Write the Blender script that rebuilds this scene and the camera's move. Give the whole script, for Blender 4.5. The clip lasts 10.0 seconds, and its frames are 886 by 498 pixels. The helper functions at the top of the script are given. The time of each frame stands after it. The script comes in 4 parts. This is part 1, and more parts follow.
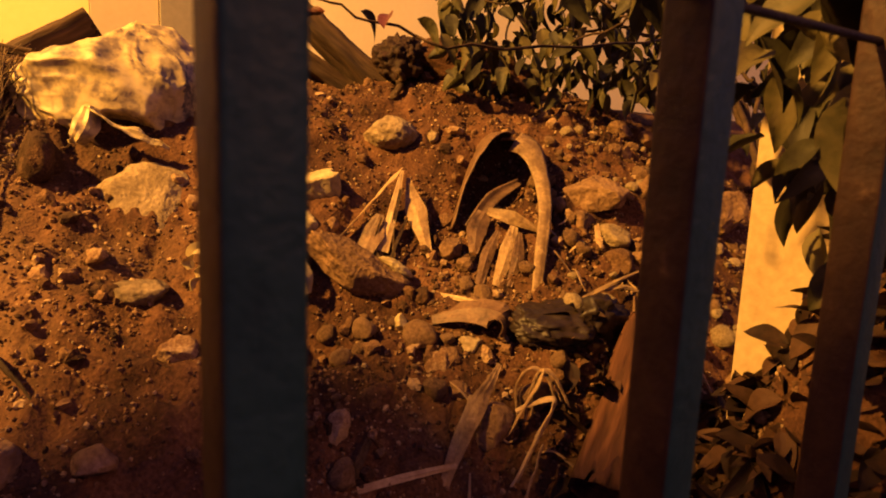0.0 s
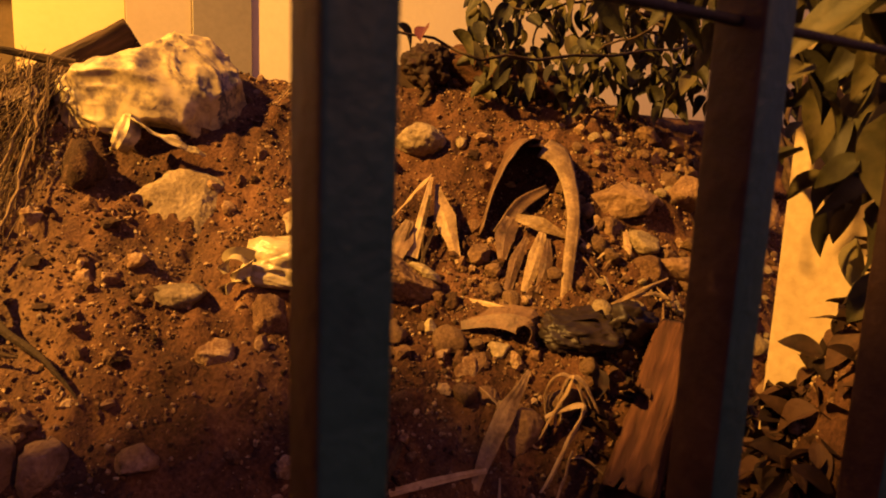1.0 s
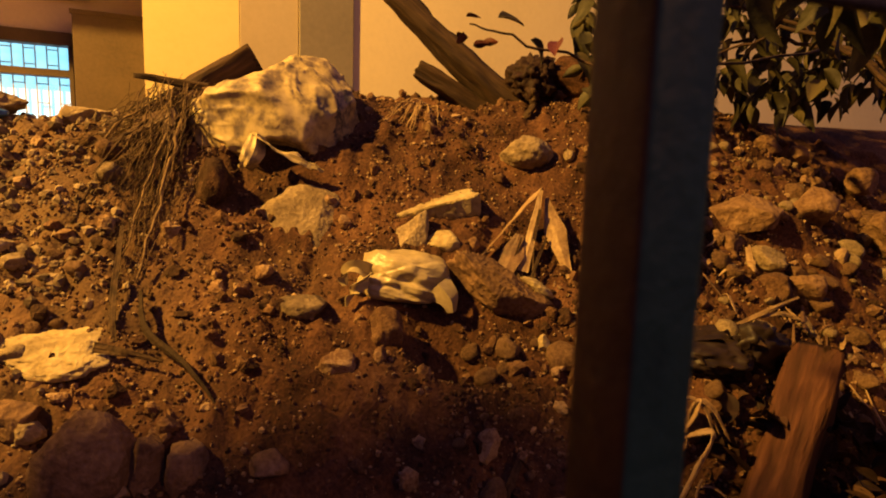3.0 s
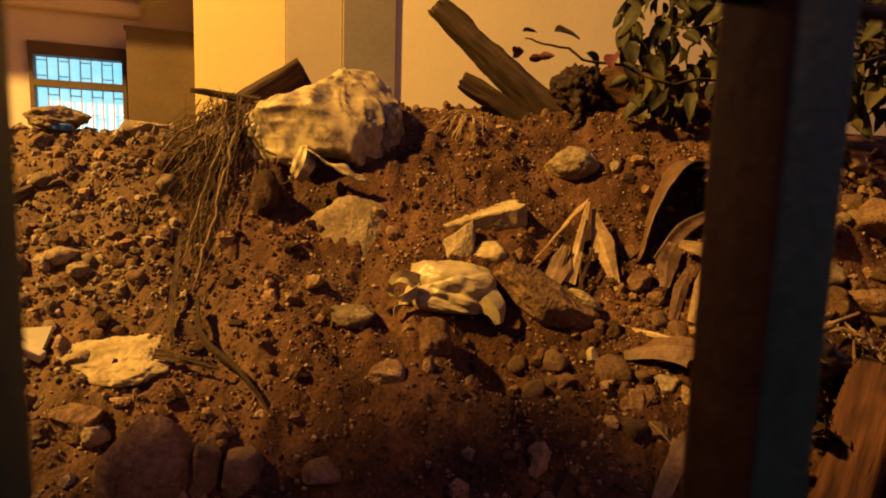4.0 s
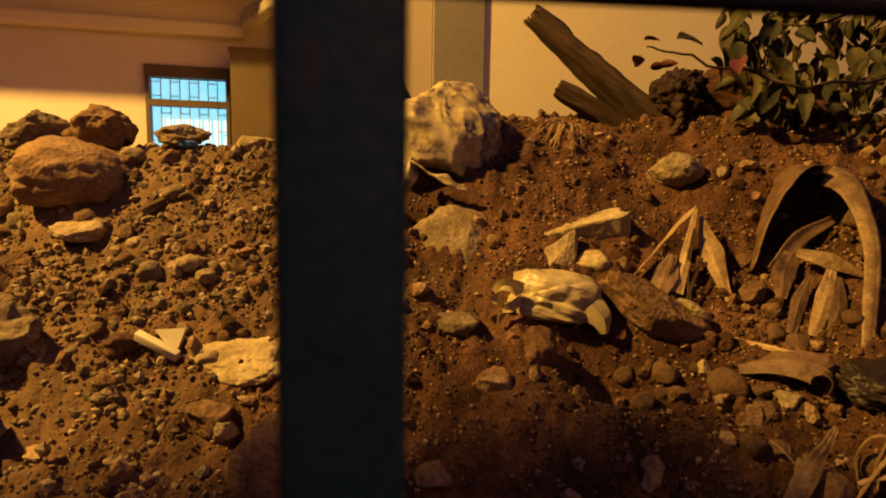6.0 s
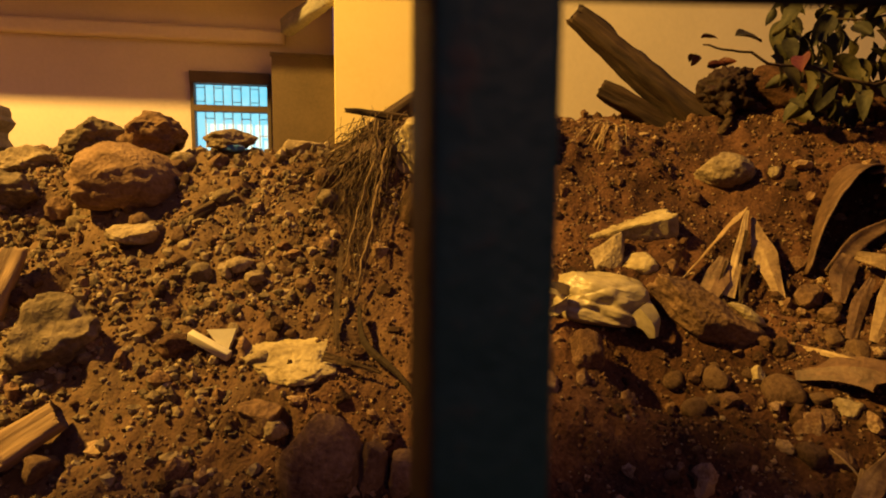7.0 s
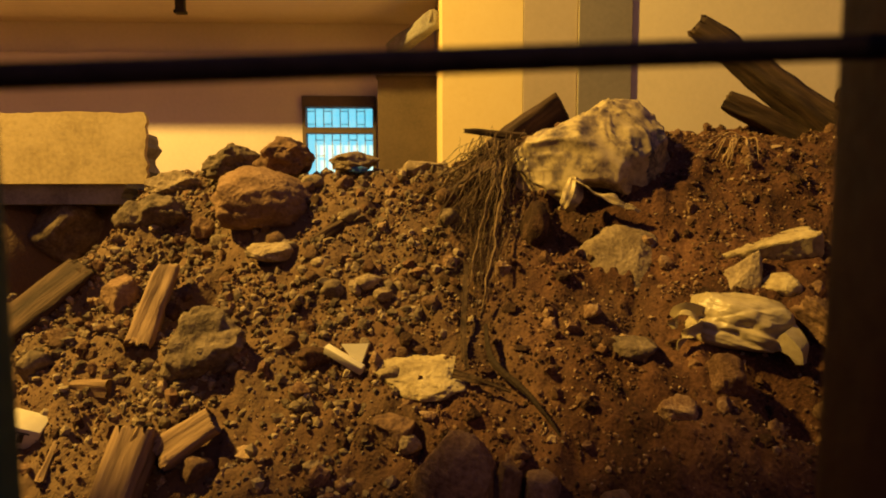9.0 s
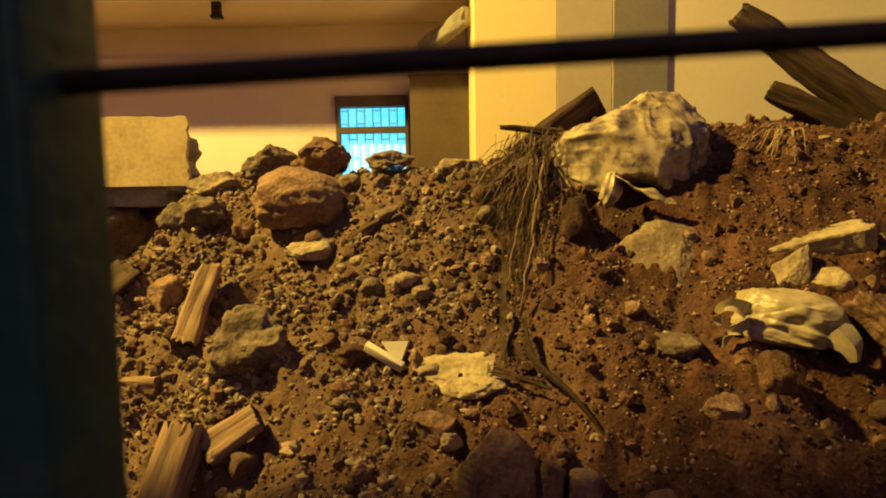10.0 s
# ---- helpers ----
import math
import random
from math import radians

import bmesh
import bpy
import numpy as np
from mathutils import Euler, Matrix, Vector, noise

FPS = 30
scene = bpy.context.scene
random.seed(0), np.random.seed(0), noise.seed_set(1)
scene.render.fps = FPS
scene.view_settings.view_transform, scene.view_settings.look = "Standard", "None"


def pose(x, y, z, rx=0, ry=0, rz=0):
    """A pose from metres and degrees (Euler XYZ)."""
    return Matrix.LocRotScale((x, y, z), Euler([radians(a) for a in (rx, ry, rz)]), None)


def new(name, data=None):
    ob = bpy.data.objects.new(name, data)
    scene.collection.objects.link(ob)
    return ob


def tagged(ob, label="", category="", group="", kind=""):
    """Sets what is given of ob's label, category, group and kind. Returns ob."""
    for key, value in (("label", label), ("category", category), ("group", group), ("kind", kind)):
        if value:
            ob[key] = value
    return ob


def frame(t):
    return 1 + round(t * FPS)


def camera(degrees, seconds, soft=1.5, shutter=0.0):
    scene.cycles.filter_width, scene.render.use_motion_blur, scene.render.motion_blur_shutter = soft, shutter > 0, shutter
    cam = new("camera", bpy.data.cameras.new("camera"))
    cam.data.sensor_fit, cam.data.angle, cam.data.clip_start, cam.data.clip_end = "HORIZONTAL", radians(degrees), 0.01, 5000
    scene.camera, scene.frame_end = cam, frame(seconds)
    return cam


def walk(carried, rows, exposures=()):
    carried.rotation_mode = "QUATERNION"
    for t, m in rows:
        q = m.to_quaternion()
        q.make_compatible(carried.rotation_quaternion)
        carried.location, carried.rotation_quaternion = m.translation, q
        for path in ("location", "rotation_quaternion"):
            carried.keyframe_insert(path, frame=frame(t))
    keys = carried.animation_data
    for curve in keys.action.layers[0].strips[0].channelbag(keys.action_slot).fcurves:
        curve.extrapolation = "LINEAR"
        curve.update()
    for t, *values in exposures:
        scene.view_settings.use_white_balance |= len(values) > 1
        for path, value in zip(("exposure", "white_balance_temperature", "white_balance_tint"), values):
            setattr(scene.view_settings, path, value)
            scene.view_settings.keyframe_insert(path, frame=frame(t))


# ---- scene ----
cam = camera(73.8, 10.0, soft=1.9)
cam.data.dof.use_dof, cam.data.dof.focus_distance, cam.data.dof.aperture_fstop = True, 2.3, 6.0
EYE = 1.5
ROWS = [
    (0.0, 0.0028, -0.0014, -0.0033, 0.53, -8.64, -2.34),
    (0.5, -0.0082, -0.0168, 0.0019, 1.54, -8.62, -2.21),
    (1.0, -0.0264, -0.0219, 0.0108, 2.58, -8.48, -2.34),
    (1.5, -0.0519, -0.0242, 0.0182, 4.07, -8.27, -2.20),
    (2.0, -0.0872, -0.0229, 0.0148, 6.08, -8.16, -2.09),
    (2.5, -0.1139, -0.0234, 0.0158, 8.24, -8.01, -1.86),
    (4.0, -0.1861, -0.0440, 0.0270, 13.48, -7.01, -1.63),
    (4.5, -0.1961, -0.0557, 0.0344, 15.01, -6.76, -1.42),
    (5.0, -0.2184, -0.0744, 0.0387, 17.06, -6.58, -1.15),
    (5.5, -0.2473, -0.0878, 0.0336, 19.09, -6.44, -1.00),
    (7.0, -0.3063, -0.1086, 0.0343, 23.98, -6.36, -0.55),
    (7.5, -0.3274, -0.1247, 0.0442, 26.15, -5.76, -0.33),
    (8.0, -0.3532, -0.1511, 0.0529, 28.58, -5.50, -0.08),
    (8.5, -0.3851, -0.1736, 0.0522, 30.65, -5.02, 0.06),
    (9.0, -0.4143, -0.1829, 0.0488, 32.39, -4.96, 0.11),
    (9.5, -0.4267, -0.1912, 0.0517, 34.22, -5.21, 0.46),
    (10.0, -0.4354, -0.1952, 0.0480, 35.34, -5.15, 0.94),
]
EXPOSURES = [(0.0, 0.68, 7000, 28), (2.5, 0.3, 6600, 14), (5.0, -0.12, 6300, 7), (7.5, -0.15, 6050, -2), (8.0, -0.18, 6350, 10), (8.5, -0.2, 6500, 15), (9.0, -0.32, 5700, -10), (9.5, -0.32, 5400, -18), (10.0, 0.0, 5000, -24)]
walk(cam, [(t, pose(x, y, EYE + z, 90 + pitch, roll, yaw)) for t, x, y, z, yaw, pitch, roll in ROWS], EXPOSURES)

# ---- light: night, one sodium lamp high over the yard, a faint sky ----
world = bpy.data.worlds.new("night_sky")
scene.world = world
world.use_nodes = True
world.node_tree.nodes["Background"].inputs["Color"].default_value = (0.28, 0.195, 0.48, 1)
world.node_tree.nodes["Background"].inputs["Strength"].default_value = 0.27
LAMP = (-5.2, -1.26, 6.5)
lamp_data = bpy.data.lights.new("sodium_lamp", "POINT")
lamp_data.energy, lamp_data.color, lamp_data.shadow_soft_size = 6400, (1.0, 0.50, 0.08), 0.17
lamp = new("sodium_lamp", lamp_data)
lamp.location = LAMP
# warm fill added behind the viewpoint to lift the shaded foreground
fill_data = bpy.data.lights.new("warm_fill_light", "POINT")
fill_data.energy, fill_data.color, fill_data.shadow_soft_size = 250, (1.0, 0.37, 0.11), 0.25
fill = new("warm_fill_light", fill_data)
fill.location = (4.9, -2.7, 5.0)

# fence line: U runs along it, N points into the yard
THETA = 0.6018
UX, UY = math.cos(THETA), math.sin(THETA)


def ab(a, b, z):
    return Vector((a * UX - b * UY, a * UY + b * UX, z))


FENCE = pose(0, 0, 0, 0, 0, math.degrees(THETA))


# ---- noise ----
def lattice(i, j, k):
    h = (i * 374761393 + j * 668265263 + k * 2147483647 + 974711) & 0xFFFFFFFF
    h = ((h ^ (h >> 13)) * 1274126177) & 0xFFFFFFFF
    h = ((h ^ (h >> 16)) * 2246822519) & 0xFFFFFFFF
    return ((h ^ (h >> 15)) & 0xFFFFFF) / 16777215.0


def vnoise(p):
    p = np.asarray(p, float)
    q = np.floor(p).astype(np.int64)
    f = p - q
    f = f * f * f * (f * (f * 6 - 15) + 10)
    out = 0.0
    for dx in (0, 1):
        for dy in (0, 1):
            for dz in (0, 1):
                w = (f[:, 0] if dx else 1 - f[:, 0]) * (f[:, 1] if dy else 1 - f[:, 1]) * (f[:, 2] if dz else 1 - f[:, 2])
                out = out + w * lattice(q[:, 0] + dx, q[:, 1] + dy, q[:, 2] + dz)
    return out * 2 - 1


def fbm(p, octaves=4, gain=0.5):
    p, amp, total = np.asarray(p, float), 1.0, 0.0
    for o in range(octaves):
        total = total + amp * vnoise(p + 17.3 * o)
        p, amp = p * 2.03, amp * gain
    return total


# ---- materials ----
def material(name, colors, scale=6.0, rough=0.85, bump=0.4, fine=60.0, metal=0.0, stretch=(1, 1, 1), island=0.0, spec=0.3, sheen=None, detail=8.0):
    """Noise at two scales between the given base colours, with relief."""
    m = bpy.data.materials.new(name)
    m.use_nodes = True
    nt = m.node_tree
    nd, ln = nt.nodes, nt.links
    bs = nd["Principled BSDF"]
    bs.inputs["Roughness"].default_value = rough
    bs.inputs["Metallic"].default_value = metal
    bs.inputs["Specular IOR Level"].default_value = spec
    co = nd.new("ShaderNodeTexCoord")
    mp = nd.new("ShaderNodeMapping")
    mp.inputs["Scale"].default_value = stretch
    ln.new(co.outputs["Object"], mp.inputs["Vector"])
    big = nd.new("ShaderNodeTexNoise")
    big.inputs["Scale"].default_value, big.inputs["Detail"].default_value, big.inputs["Roughness"].default_value = scale, detail, 0.65
    small = nd.new("ShaderNodeTexNoise")
    small.inputs["Scale"].default_value, small.inputs["Detail"].default_value = fine, 6
    for n in (big, small):
        ln.new(mp.outputs["Vector"], n.inputs["Vector"])
    mix = nd.new("ShaderNodeMath")
    mix.operation = "MULTIPLY_ADD"
    mix.inputs[1].default_value = 0.45
    ln.new(small.outputs["Fac"], mix.inputs[0])
    half = nd.new("ShaderNodeMath")
    half.operation = "MULTIPLY_ADD"
    half.inputs[1].default_value, half.inputs[2].default_value = 0.9, -0.18
    ln.new(big.outputs["Fac"], half.inputs[0])
    ln.new(half.outputs[0], mix.inputs[2])
    fac = mix.outputs[0]
    if island:
        geo = nd.new("ShaderNodeNewGeometry")
        info = nd.new("ShaderNodeObjectInfo")
        add = nd.new("ShaderNodeMath")
        add.operation = "ADD"
        ln.new(geo.outputs["Random Per Island"], add.inputs[0])
        ln.new(info.outputs["Random"], add.inputs[1])
        fr = nd.new("ShaderNodeMath")
        fr.operation = "FRACT"
        ln.new(add.outputs[0], fr.inputs[0])
        sh = nd.new("ShaderNodeMath")
        sh.operation = "MULTIPLY_ADD"
        sh.inputs[1].default_value, sh.inputs[2].default_value = island, -island / 2
        ln.new(fr.outputs[0], sh.inputs[0])
        a2 = nd.new("ShaderNodeMath")
        a2.operation = "ADD"
        ln.new(fac, a2.inputs[0])
        ln.new(sh.outputs[0], a2.inputs[1])
        fac = a2.outputs[0]
    ramp = nd.new("ShaderNodeValToRGB")
    els = ramp.color_ramp.elements
    while len(els) < len(colors):
        els.new(0.5)
    for i, c in enumerate(colors):
        els[i].position = 0.28 + 0.5 * i / max(1, len(colors) - 1)
        els[i].color = (*c, 1)
    ln.new(fac, ramp.inputs["Fac"])
    ln.new(ramp.outputs["Color"], bs.inputs["Base Color"])
    if bump:
        bp = nd.new("ShaderNodeBump")
        bp.inputs["Strength"].default_value, bp.inputs["Distance"].default_value = bump, 0.02
        ln.new(mix.outputs[0], bp.inputs["Height"])
        ln.new(bp.outputs["Normal"], bs.inputs["Normal"])
    return m


SOIL = material("moist_red_brown_soil", [(0.016, 0.0067, 0.004), (0.058, 0.0252, 0.0125), (0.122, 0.057, 0.029), (0.26, 0.148, 0.075)], 4, 0.95, 0.8, 90, detail=10)
# rubble dust lies over the soil on the house side
snt = SOIL.node_tree
sbs = snt.nodes["Principled BSDF"]
from_link = sbs.inputs["Base Color"].links[0].from_socket
pos = snt.nodes.new("ShaderNodeTexCoord")
sep = snt.nodes.new("ShaderNodeSeparateXYZ")
snt.links.new(pos.outputs["Object"], sep.inputs[0])
dn = snt.nodes.new("ShaderNodeTexNoise")
dn.inputs["Scale"].default_value, dn.inputs["Detail"].default_value = 2.2, 7
snt.links.new(pos.outputs["Object"], dn.inputs["Vector"])
rx = snt.nodes.new("ShaderNodeMapRange")
rx.inputs["From Min"].default_value, rx.inputs["From Max"].default_value = -0.7, -2.3
rx.inputs["To Min"].default_value, rx.inputs["To Max"].default_value = -0.55, 0.22
snt.links.new(sep.outputs["X"], rx.inputs["Value"])
dm = snt.nodes.new("ShaderNodeMath")
dm.operation, dm.use_clamp = "MULTIPLY_ADD", True
dm.inputs[1].default_value = 0.9
snt.links.new(dn.outputs["Fac"], dm.inputs[0])
snt.links.new(rx.outputs["Result"], dm.inputs[2])
dust = snt.nodes.new("ShaderNodeMix")
dust.data_type = "RGBA"
dust.inputs[7].default_value = (0.19, 0.13, 0.072, 1)
snt.links.new(dm.outputs[0], dust.inputs[0])
snt.links.new(from_link, dust.inputs[6])
snt.links.new(dust.outputs[2], sbs.inputs["Base Color"])
CLOD = material("crumbled_soil", [(0.035, 0.018, 0.010), (0.095, 0.050, 0.027), (0.19, 0.11, 0.06), (0.38, 0.27, 0.16)], 9, 0.95, 0.7, 120, island=0.45)
ROCK_BROWN = material("brown_stone", [(0.085, 0.047, 0.027), (0.20, 0.12, 0.066), (0.32, 0.21, 0.12)], 9, 0.9, 0.8, 70, island=0.2)
ROCK_PALE = material("pale_limestone", [(0.14, 0.10, 0.058), (0.30, 0.23, 0.14), (0.47, 0.38, 0.24)], 11, 0.9, 0.7, 80, island=0.2)
ROCK_GREY = material("grey_rubble", [(0.055, 0.040, 0.026), (0.16, 0.118, 0.074), (0.33, 0.255, 0.16)], 10, 0.85, 0.9, 60, island=0.2)
ROCK_YELLOW = material("yellow_mortar", [(0.20, 0.15, 0.075), (0.40, 0.32, 0.17), (0.56, 0.47, 0.28)], 12, 0.9, 0.7, 60)
WOOD = material("weathered_timber", [(0.075, 0.042, 0.022), (0.20, 0.12, 0.065), (0.32, 0.21, 0.12)], 14, 0.8, 0.7, 60, stretch=(0.12, 1, 1))
WOOD_DARK = material("old_dark_timber", [(0.02, 0.012, 0.008), (0.055, 0.033, 0.019), (0.125, 0.075, 0.042)], 14, 0.85, 0.8, 60, stretch=(0.12, 1, 1))
BARK = material("red_brown_bark", [(0.025, 0.010, 0.006), (0.075, 0.030, 0.017), (0.15, 0.065, 0.034)], 12, 0.85, 0.9, 50, stretch=(0.15, 1, 1))
WOOD_PALE = material("split_pale_timber", [(0.10, 0.06, 0.032), (0.25, 0.16, 0.085), (0.38, 0.26, 0.145)], 16, 0.75, 0.6, 60, stretch=(0.1, 1, 1))
DRY = material("dry_palm_blade", [(0.16, 0.10, 0.05), (0.34, 0.23, 0.115), (0.50, 0.37, 0.20)], 18, 0.6, 0.35, 80, spec=0.45, island=0.3)
DRY_DARK = material("old_brown_sheath", [(0.05, 0.028, 0.016), (0.14, 0.08, 0.045), (0.26, 0.16, 0.085)], 14, 0.6, 0.4, 70, spec=0.45)
ROOT = material("dry_roots", [(0.03, 0.018, 0.010), (0.085, 0.052, 0.028), (0.22, 0.15, 0.08)], 20, 0.85, 0.4, 90, island=0.6)
SACK = material("woven_printed_plastic", [(0.09, 0.07, 0.07), (0.22, 0.17, 0.11), (0.46, 0.37, 0.18), (0.54, 0.44, 0.23), (0.58, 0.48, 0.27)], 13, 0.5, 0.12, 30, spec=0.45, detail=3)
SACK_PRINT = material("grey_printed_plastic", [(0.04, 0.035, 0.04), (0.10, 0.085, 0.08), (0.34, 0.28, 0.18), (0.40, 0.33, 0.21)], 30, 0.5, 0.12, 30, spec=0.5, detail=3)
BAG = material("thin_cream_plastic", [(0.30, 0.24, 0.13), (0.43, 0.355, 0.20), (0.50, 0.42, 0.25)], 7, 0.38, 0.12, 60, spec=0.5)
BLACK = material("black_plastic_film", [(0.012, 0.008, 0.007), (0.03, 0.018, 0.014)], 9, 0.5, 0.15, 40, spec=0.35)
BLUE = material("blue_plastic_film", [(0.03, 0.10, 0.35), (0.06, 0.18, 0.50)], 8, 0.35, 0.1, 40, spec=0.5)
LEAF = material("leathery_green_leaf", [(0.020, 0.018, 0.009), (0.042, 0.040, 0.017), (0.085, 0.070, 0.030)], 16, 0.6, 0.2, 60, island=0.7, spec=0.25)
LEAF_DRY = material("fallen_brown_leaf", [(0.014, 0.006, 0.004), (0.030, 0.0135, 0.008), (0.062, 0.030, 0.017)], 20, 0.75, 0.3, 60, island=0.7)
LEAF_RED = material("reddish_young_leaf", [(0.06, 0.014, 0.010), (0.11, 0.030, 0.018)], 16, 0.5, 0.2, 60)
PAINT = material("chipped_teal_paint", [(0.010, 0.042, 0.040), (0.016, 0.058, 0.054), (0.022, 0.070, 0.064), (0.09, 0.07, 0.05)], 10, 0.5, 0.25, 90, detail=12)
POST_BROWN = material("brown_post_sides", [(0.020, 0.010, 0.007), (0.042, 0.020, 0.012), (0.062, 0.031, 0.017), (0.16, 0.095, 0.05)], 9, 0.6, 0.3, 70, detail=12)
RUST = material("dark_iron", [(0.010, 0.008, 0.007), (0.03, 0.022, 0.018)], 30, 0.6, 0.3, 120)
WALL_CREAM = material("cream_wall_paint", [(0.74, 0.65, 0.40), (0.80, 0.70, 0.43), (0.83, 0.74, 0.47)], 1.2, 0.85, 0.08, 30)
WALL_TAN = material("tan_wall", [(0.44, 0.37, 0.25), (0.49, 0.41, 0.28), (0.53, 0.45, 0.31)], 1.2, 0.85, 0.08, 30)
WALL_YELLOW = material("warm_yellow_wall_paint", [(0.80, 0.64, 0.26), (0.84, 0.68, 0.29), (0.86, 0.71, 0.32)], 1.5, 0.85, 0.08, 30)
# grey that carries the shadow stripe on the cream wall
WALL_SHADOW = material("grey_shadow_band", [(0.19, 0.17, 0.145), (0.23, 0.205, 0.17), (0.27, 0.24, 0.20)], 1.5, 0.85, 0.08, 30)
WALL_ROSE = material("dusty_rose_wall_paint", [(0.56, 0.49, 0.47), (0.62, 0.54, 0.51), (0.66, 0.58, 0.54)], 1.1, 0.9, 0.08, 30)
PLASTER = material("cream_plaster", [(0.30, 0.22, 0.12), (0.40, 0.31, 0.18), (0.46, 0.37, 0.23)], 3, 0.85, 0.25, 40)
DOOR_BROWN = material("brown_painted_steel", [(0.07, 0.05, 0.033), (0.095, 0.068, 0.044), (0.115, 0.083, 0.054)], 3, 0.6, 0.08, 40)
SLAB_FACE = material("painted_plaster_slab", [(0.36, 0.27, 0.12), (0.54, 0.42, 0.20), (0.62, 0.50, 0.26)], 4, 0.85, 0.12, 50)
CONCRETE = material("raw_grey_concrete", [(0.16, 0.14, 0.12), (0.27, 0.25, 0.21), (0.34, 0.31, 0.26)], 6, 0.9, 0.4, 60)
WHITE_TILE = material("cream_glazed_shard", [(0.58, 0.52, 0.38), (0.72, 0.66, 0.5)], 8, 0.45, 0.05, 40)
WIN_FRAME = material("pale_steel_frame", [(0.34, 0.33, 0.30), (0.42, 0.41, 0.38)], 5, 0.5, 0.05, 40)

glow = bpy.data.materials.new("lit_window_pane")
glow.use_nodes = True
gn, gl = glow.node_tree.nodes, glow.node_tree.links
gb = gn["Principled BSDF"]
gb.inputs["Base Color"].default_value = (0.5, 0.6, 0.62, 1)
gtex = gn.new("ShaderNodeTexNoise")
gtex.inputs["Scale"].default_value = 2.5
gramp = gn.new("ShaderNodeValToRGB")
gramp.color_ramp.elements[0].color, gramp.color_ramp.elements[1].color = (0.10, 0.62, 0.95, 1), (0.45, 0.92, 1.0, 1)
gl.new(gtex.outputs["Fac"], gramp.inputs["Fac"])
gl.new(gramp.outputs["Color"], gb.inputs["Emission Color"])
gb.inputs["Emission Strength"].default_value = 1.1


# ---- mesh helpers ----
def link_mesh(name, verts, faces, mat, smooth=True):
    me = bpy.data.meshes.new(name)
    me.from_pydata([tuple(v) for v in verts], [], [tuple(f) for f in faces])
    if smooth:
        me.polygons.foreach_set("use_smooth", [True] * len(me.polygons))
    me.materials.append(mat)
    me.update()
    return new(name, me)


def part(name, made, mat, parent=None, label="", smooth=True):
    """made: a (verts, faces) pair; one mesh object under its thing."""
    ob = link_mesh(name, made[0], made[1], mat, smooth)
    if parent is not None:
        ob.parent = parent
    if label:
        ob["label"] = label
    return ob


def thing(name, label, category, made=None, mat=None, group="", kind="", at=None, smooth=True):
    ob = part(name, made, mat, smooth=smooth) if made is not None else new(name)
    if at is not None:
        ob.matrix_basis = at
    return tagged(ob, label, category, group, kind)


def join(*pairs):
    verts, faces, n = [], [], 0
    for v, f in pairs:
        verts.extend(tuple(p) for p in v)
        faces.extend(tuple(i + n for i in face) for face in f)
        n += len(v)
    return verts, faces


def ball(level):
    bm = bmesh.new()
    bmesh.ops.create_icosphere(bm, subdivisions=level, radius=1.0)
    v = np.array([p.co[:] for p in bm.verts])
    f = np.array([[q.index for q in g.verts] for g in bm.faces])
    bm.free()
    return v, f


BALLS = {k: ball(k) for k in (1, 2, 3, 4, 5, 6)}


def stone_shape(w, d, h, seed, level=4, cuts=9, rough=0.07, crumb=0.02):
    """A broken stone: a ball cut by random planes, then roughened."""
    rng = np.random.default_rng(seed)
    v, f = BALLS[level]
    v = v * 1.0
    for _ in range(cuts):
        n = rng.normal(size=3)
        n /= np.linalg.norm(n)
        lim = rng.uniform(0.55, 0.85)
        over = np.maximum(v @ n - lim, 0)
        v = v - over[:, None] * n * 0.93
    s = rng.uniform(0, 50, 3)
    out = v / np.linalg.norm(v, axis=1)[:, None]
    v = v + out * (rough * fbm(v * 2.2 + s, 4) + crumb * fbm(v * 9 + s, 3))[:, None]
    v = v / (np.abs(v).max(axis=0) + 1e-6)
    return v * np.array([w / 2, d / 2, h / 2]), f


def box_shape(x0, x1, y0, y1, z0, z1, bev=0.004):
    bm = bmesh.new()
    bmesh.ops.create_cube(bm, size=1.0)
    for p in bm.verts:
        p.co = (x0 if p.co.x < 0 else x1, y0 if p.co.y < 0 else y1, z0 if p.co.z < 0 else z1)
    if bev:
        bmesh.ops.bevel(bm, geom=bm.edges[:], offset=bev, segments=2, affect="EDGES", profile=0.5)
    v = [p.co[:] for p in bm.verts]
    bm.verts.index_update()
    f = [[q.index for q in g.verts] for g in bm.faces]
    bm.free()
    return v, f


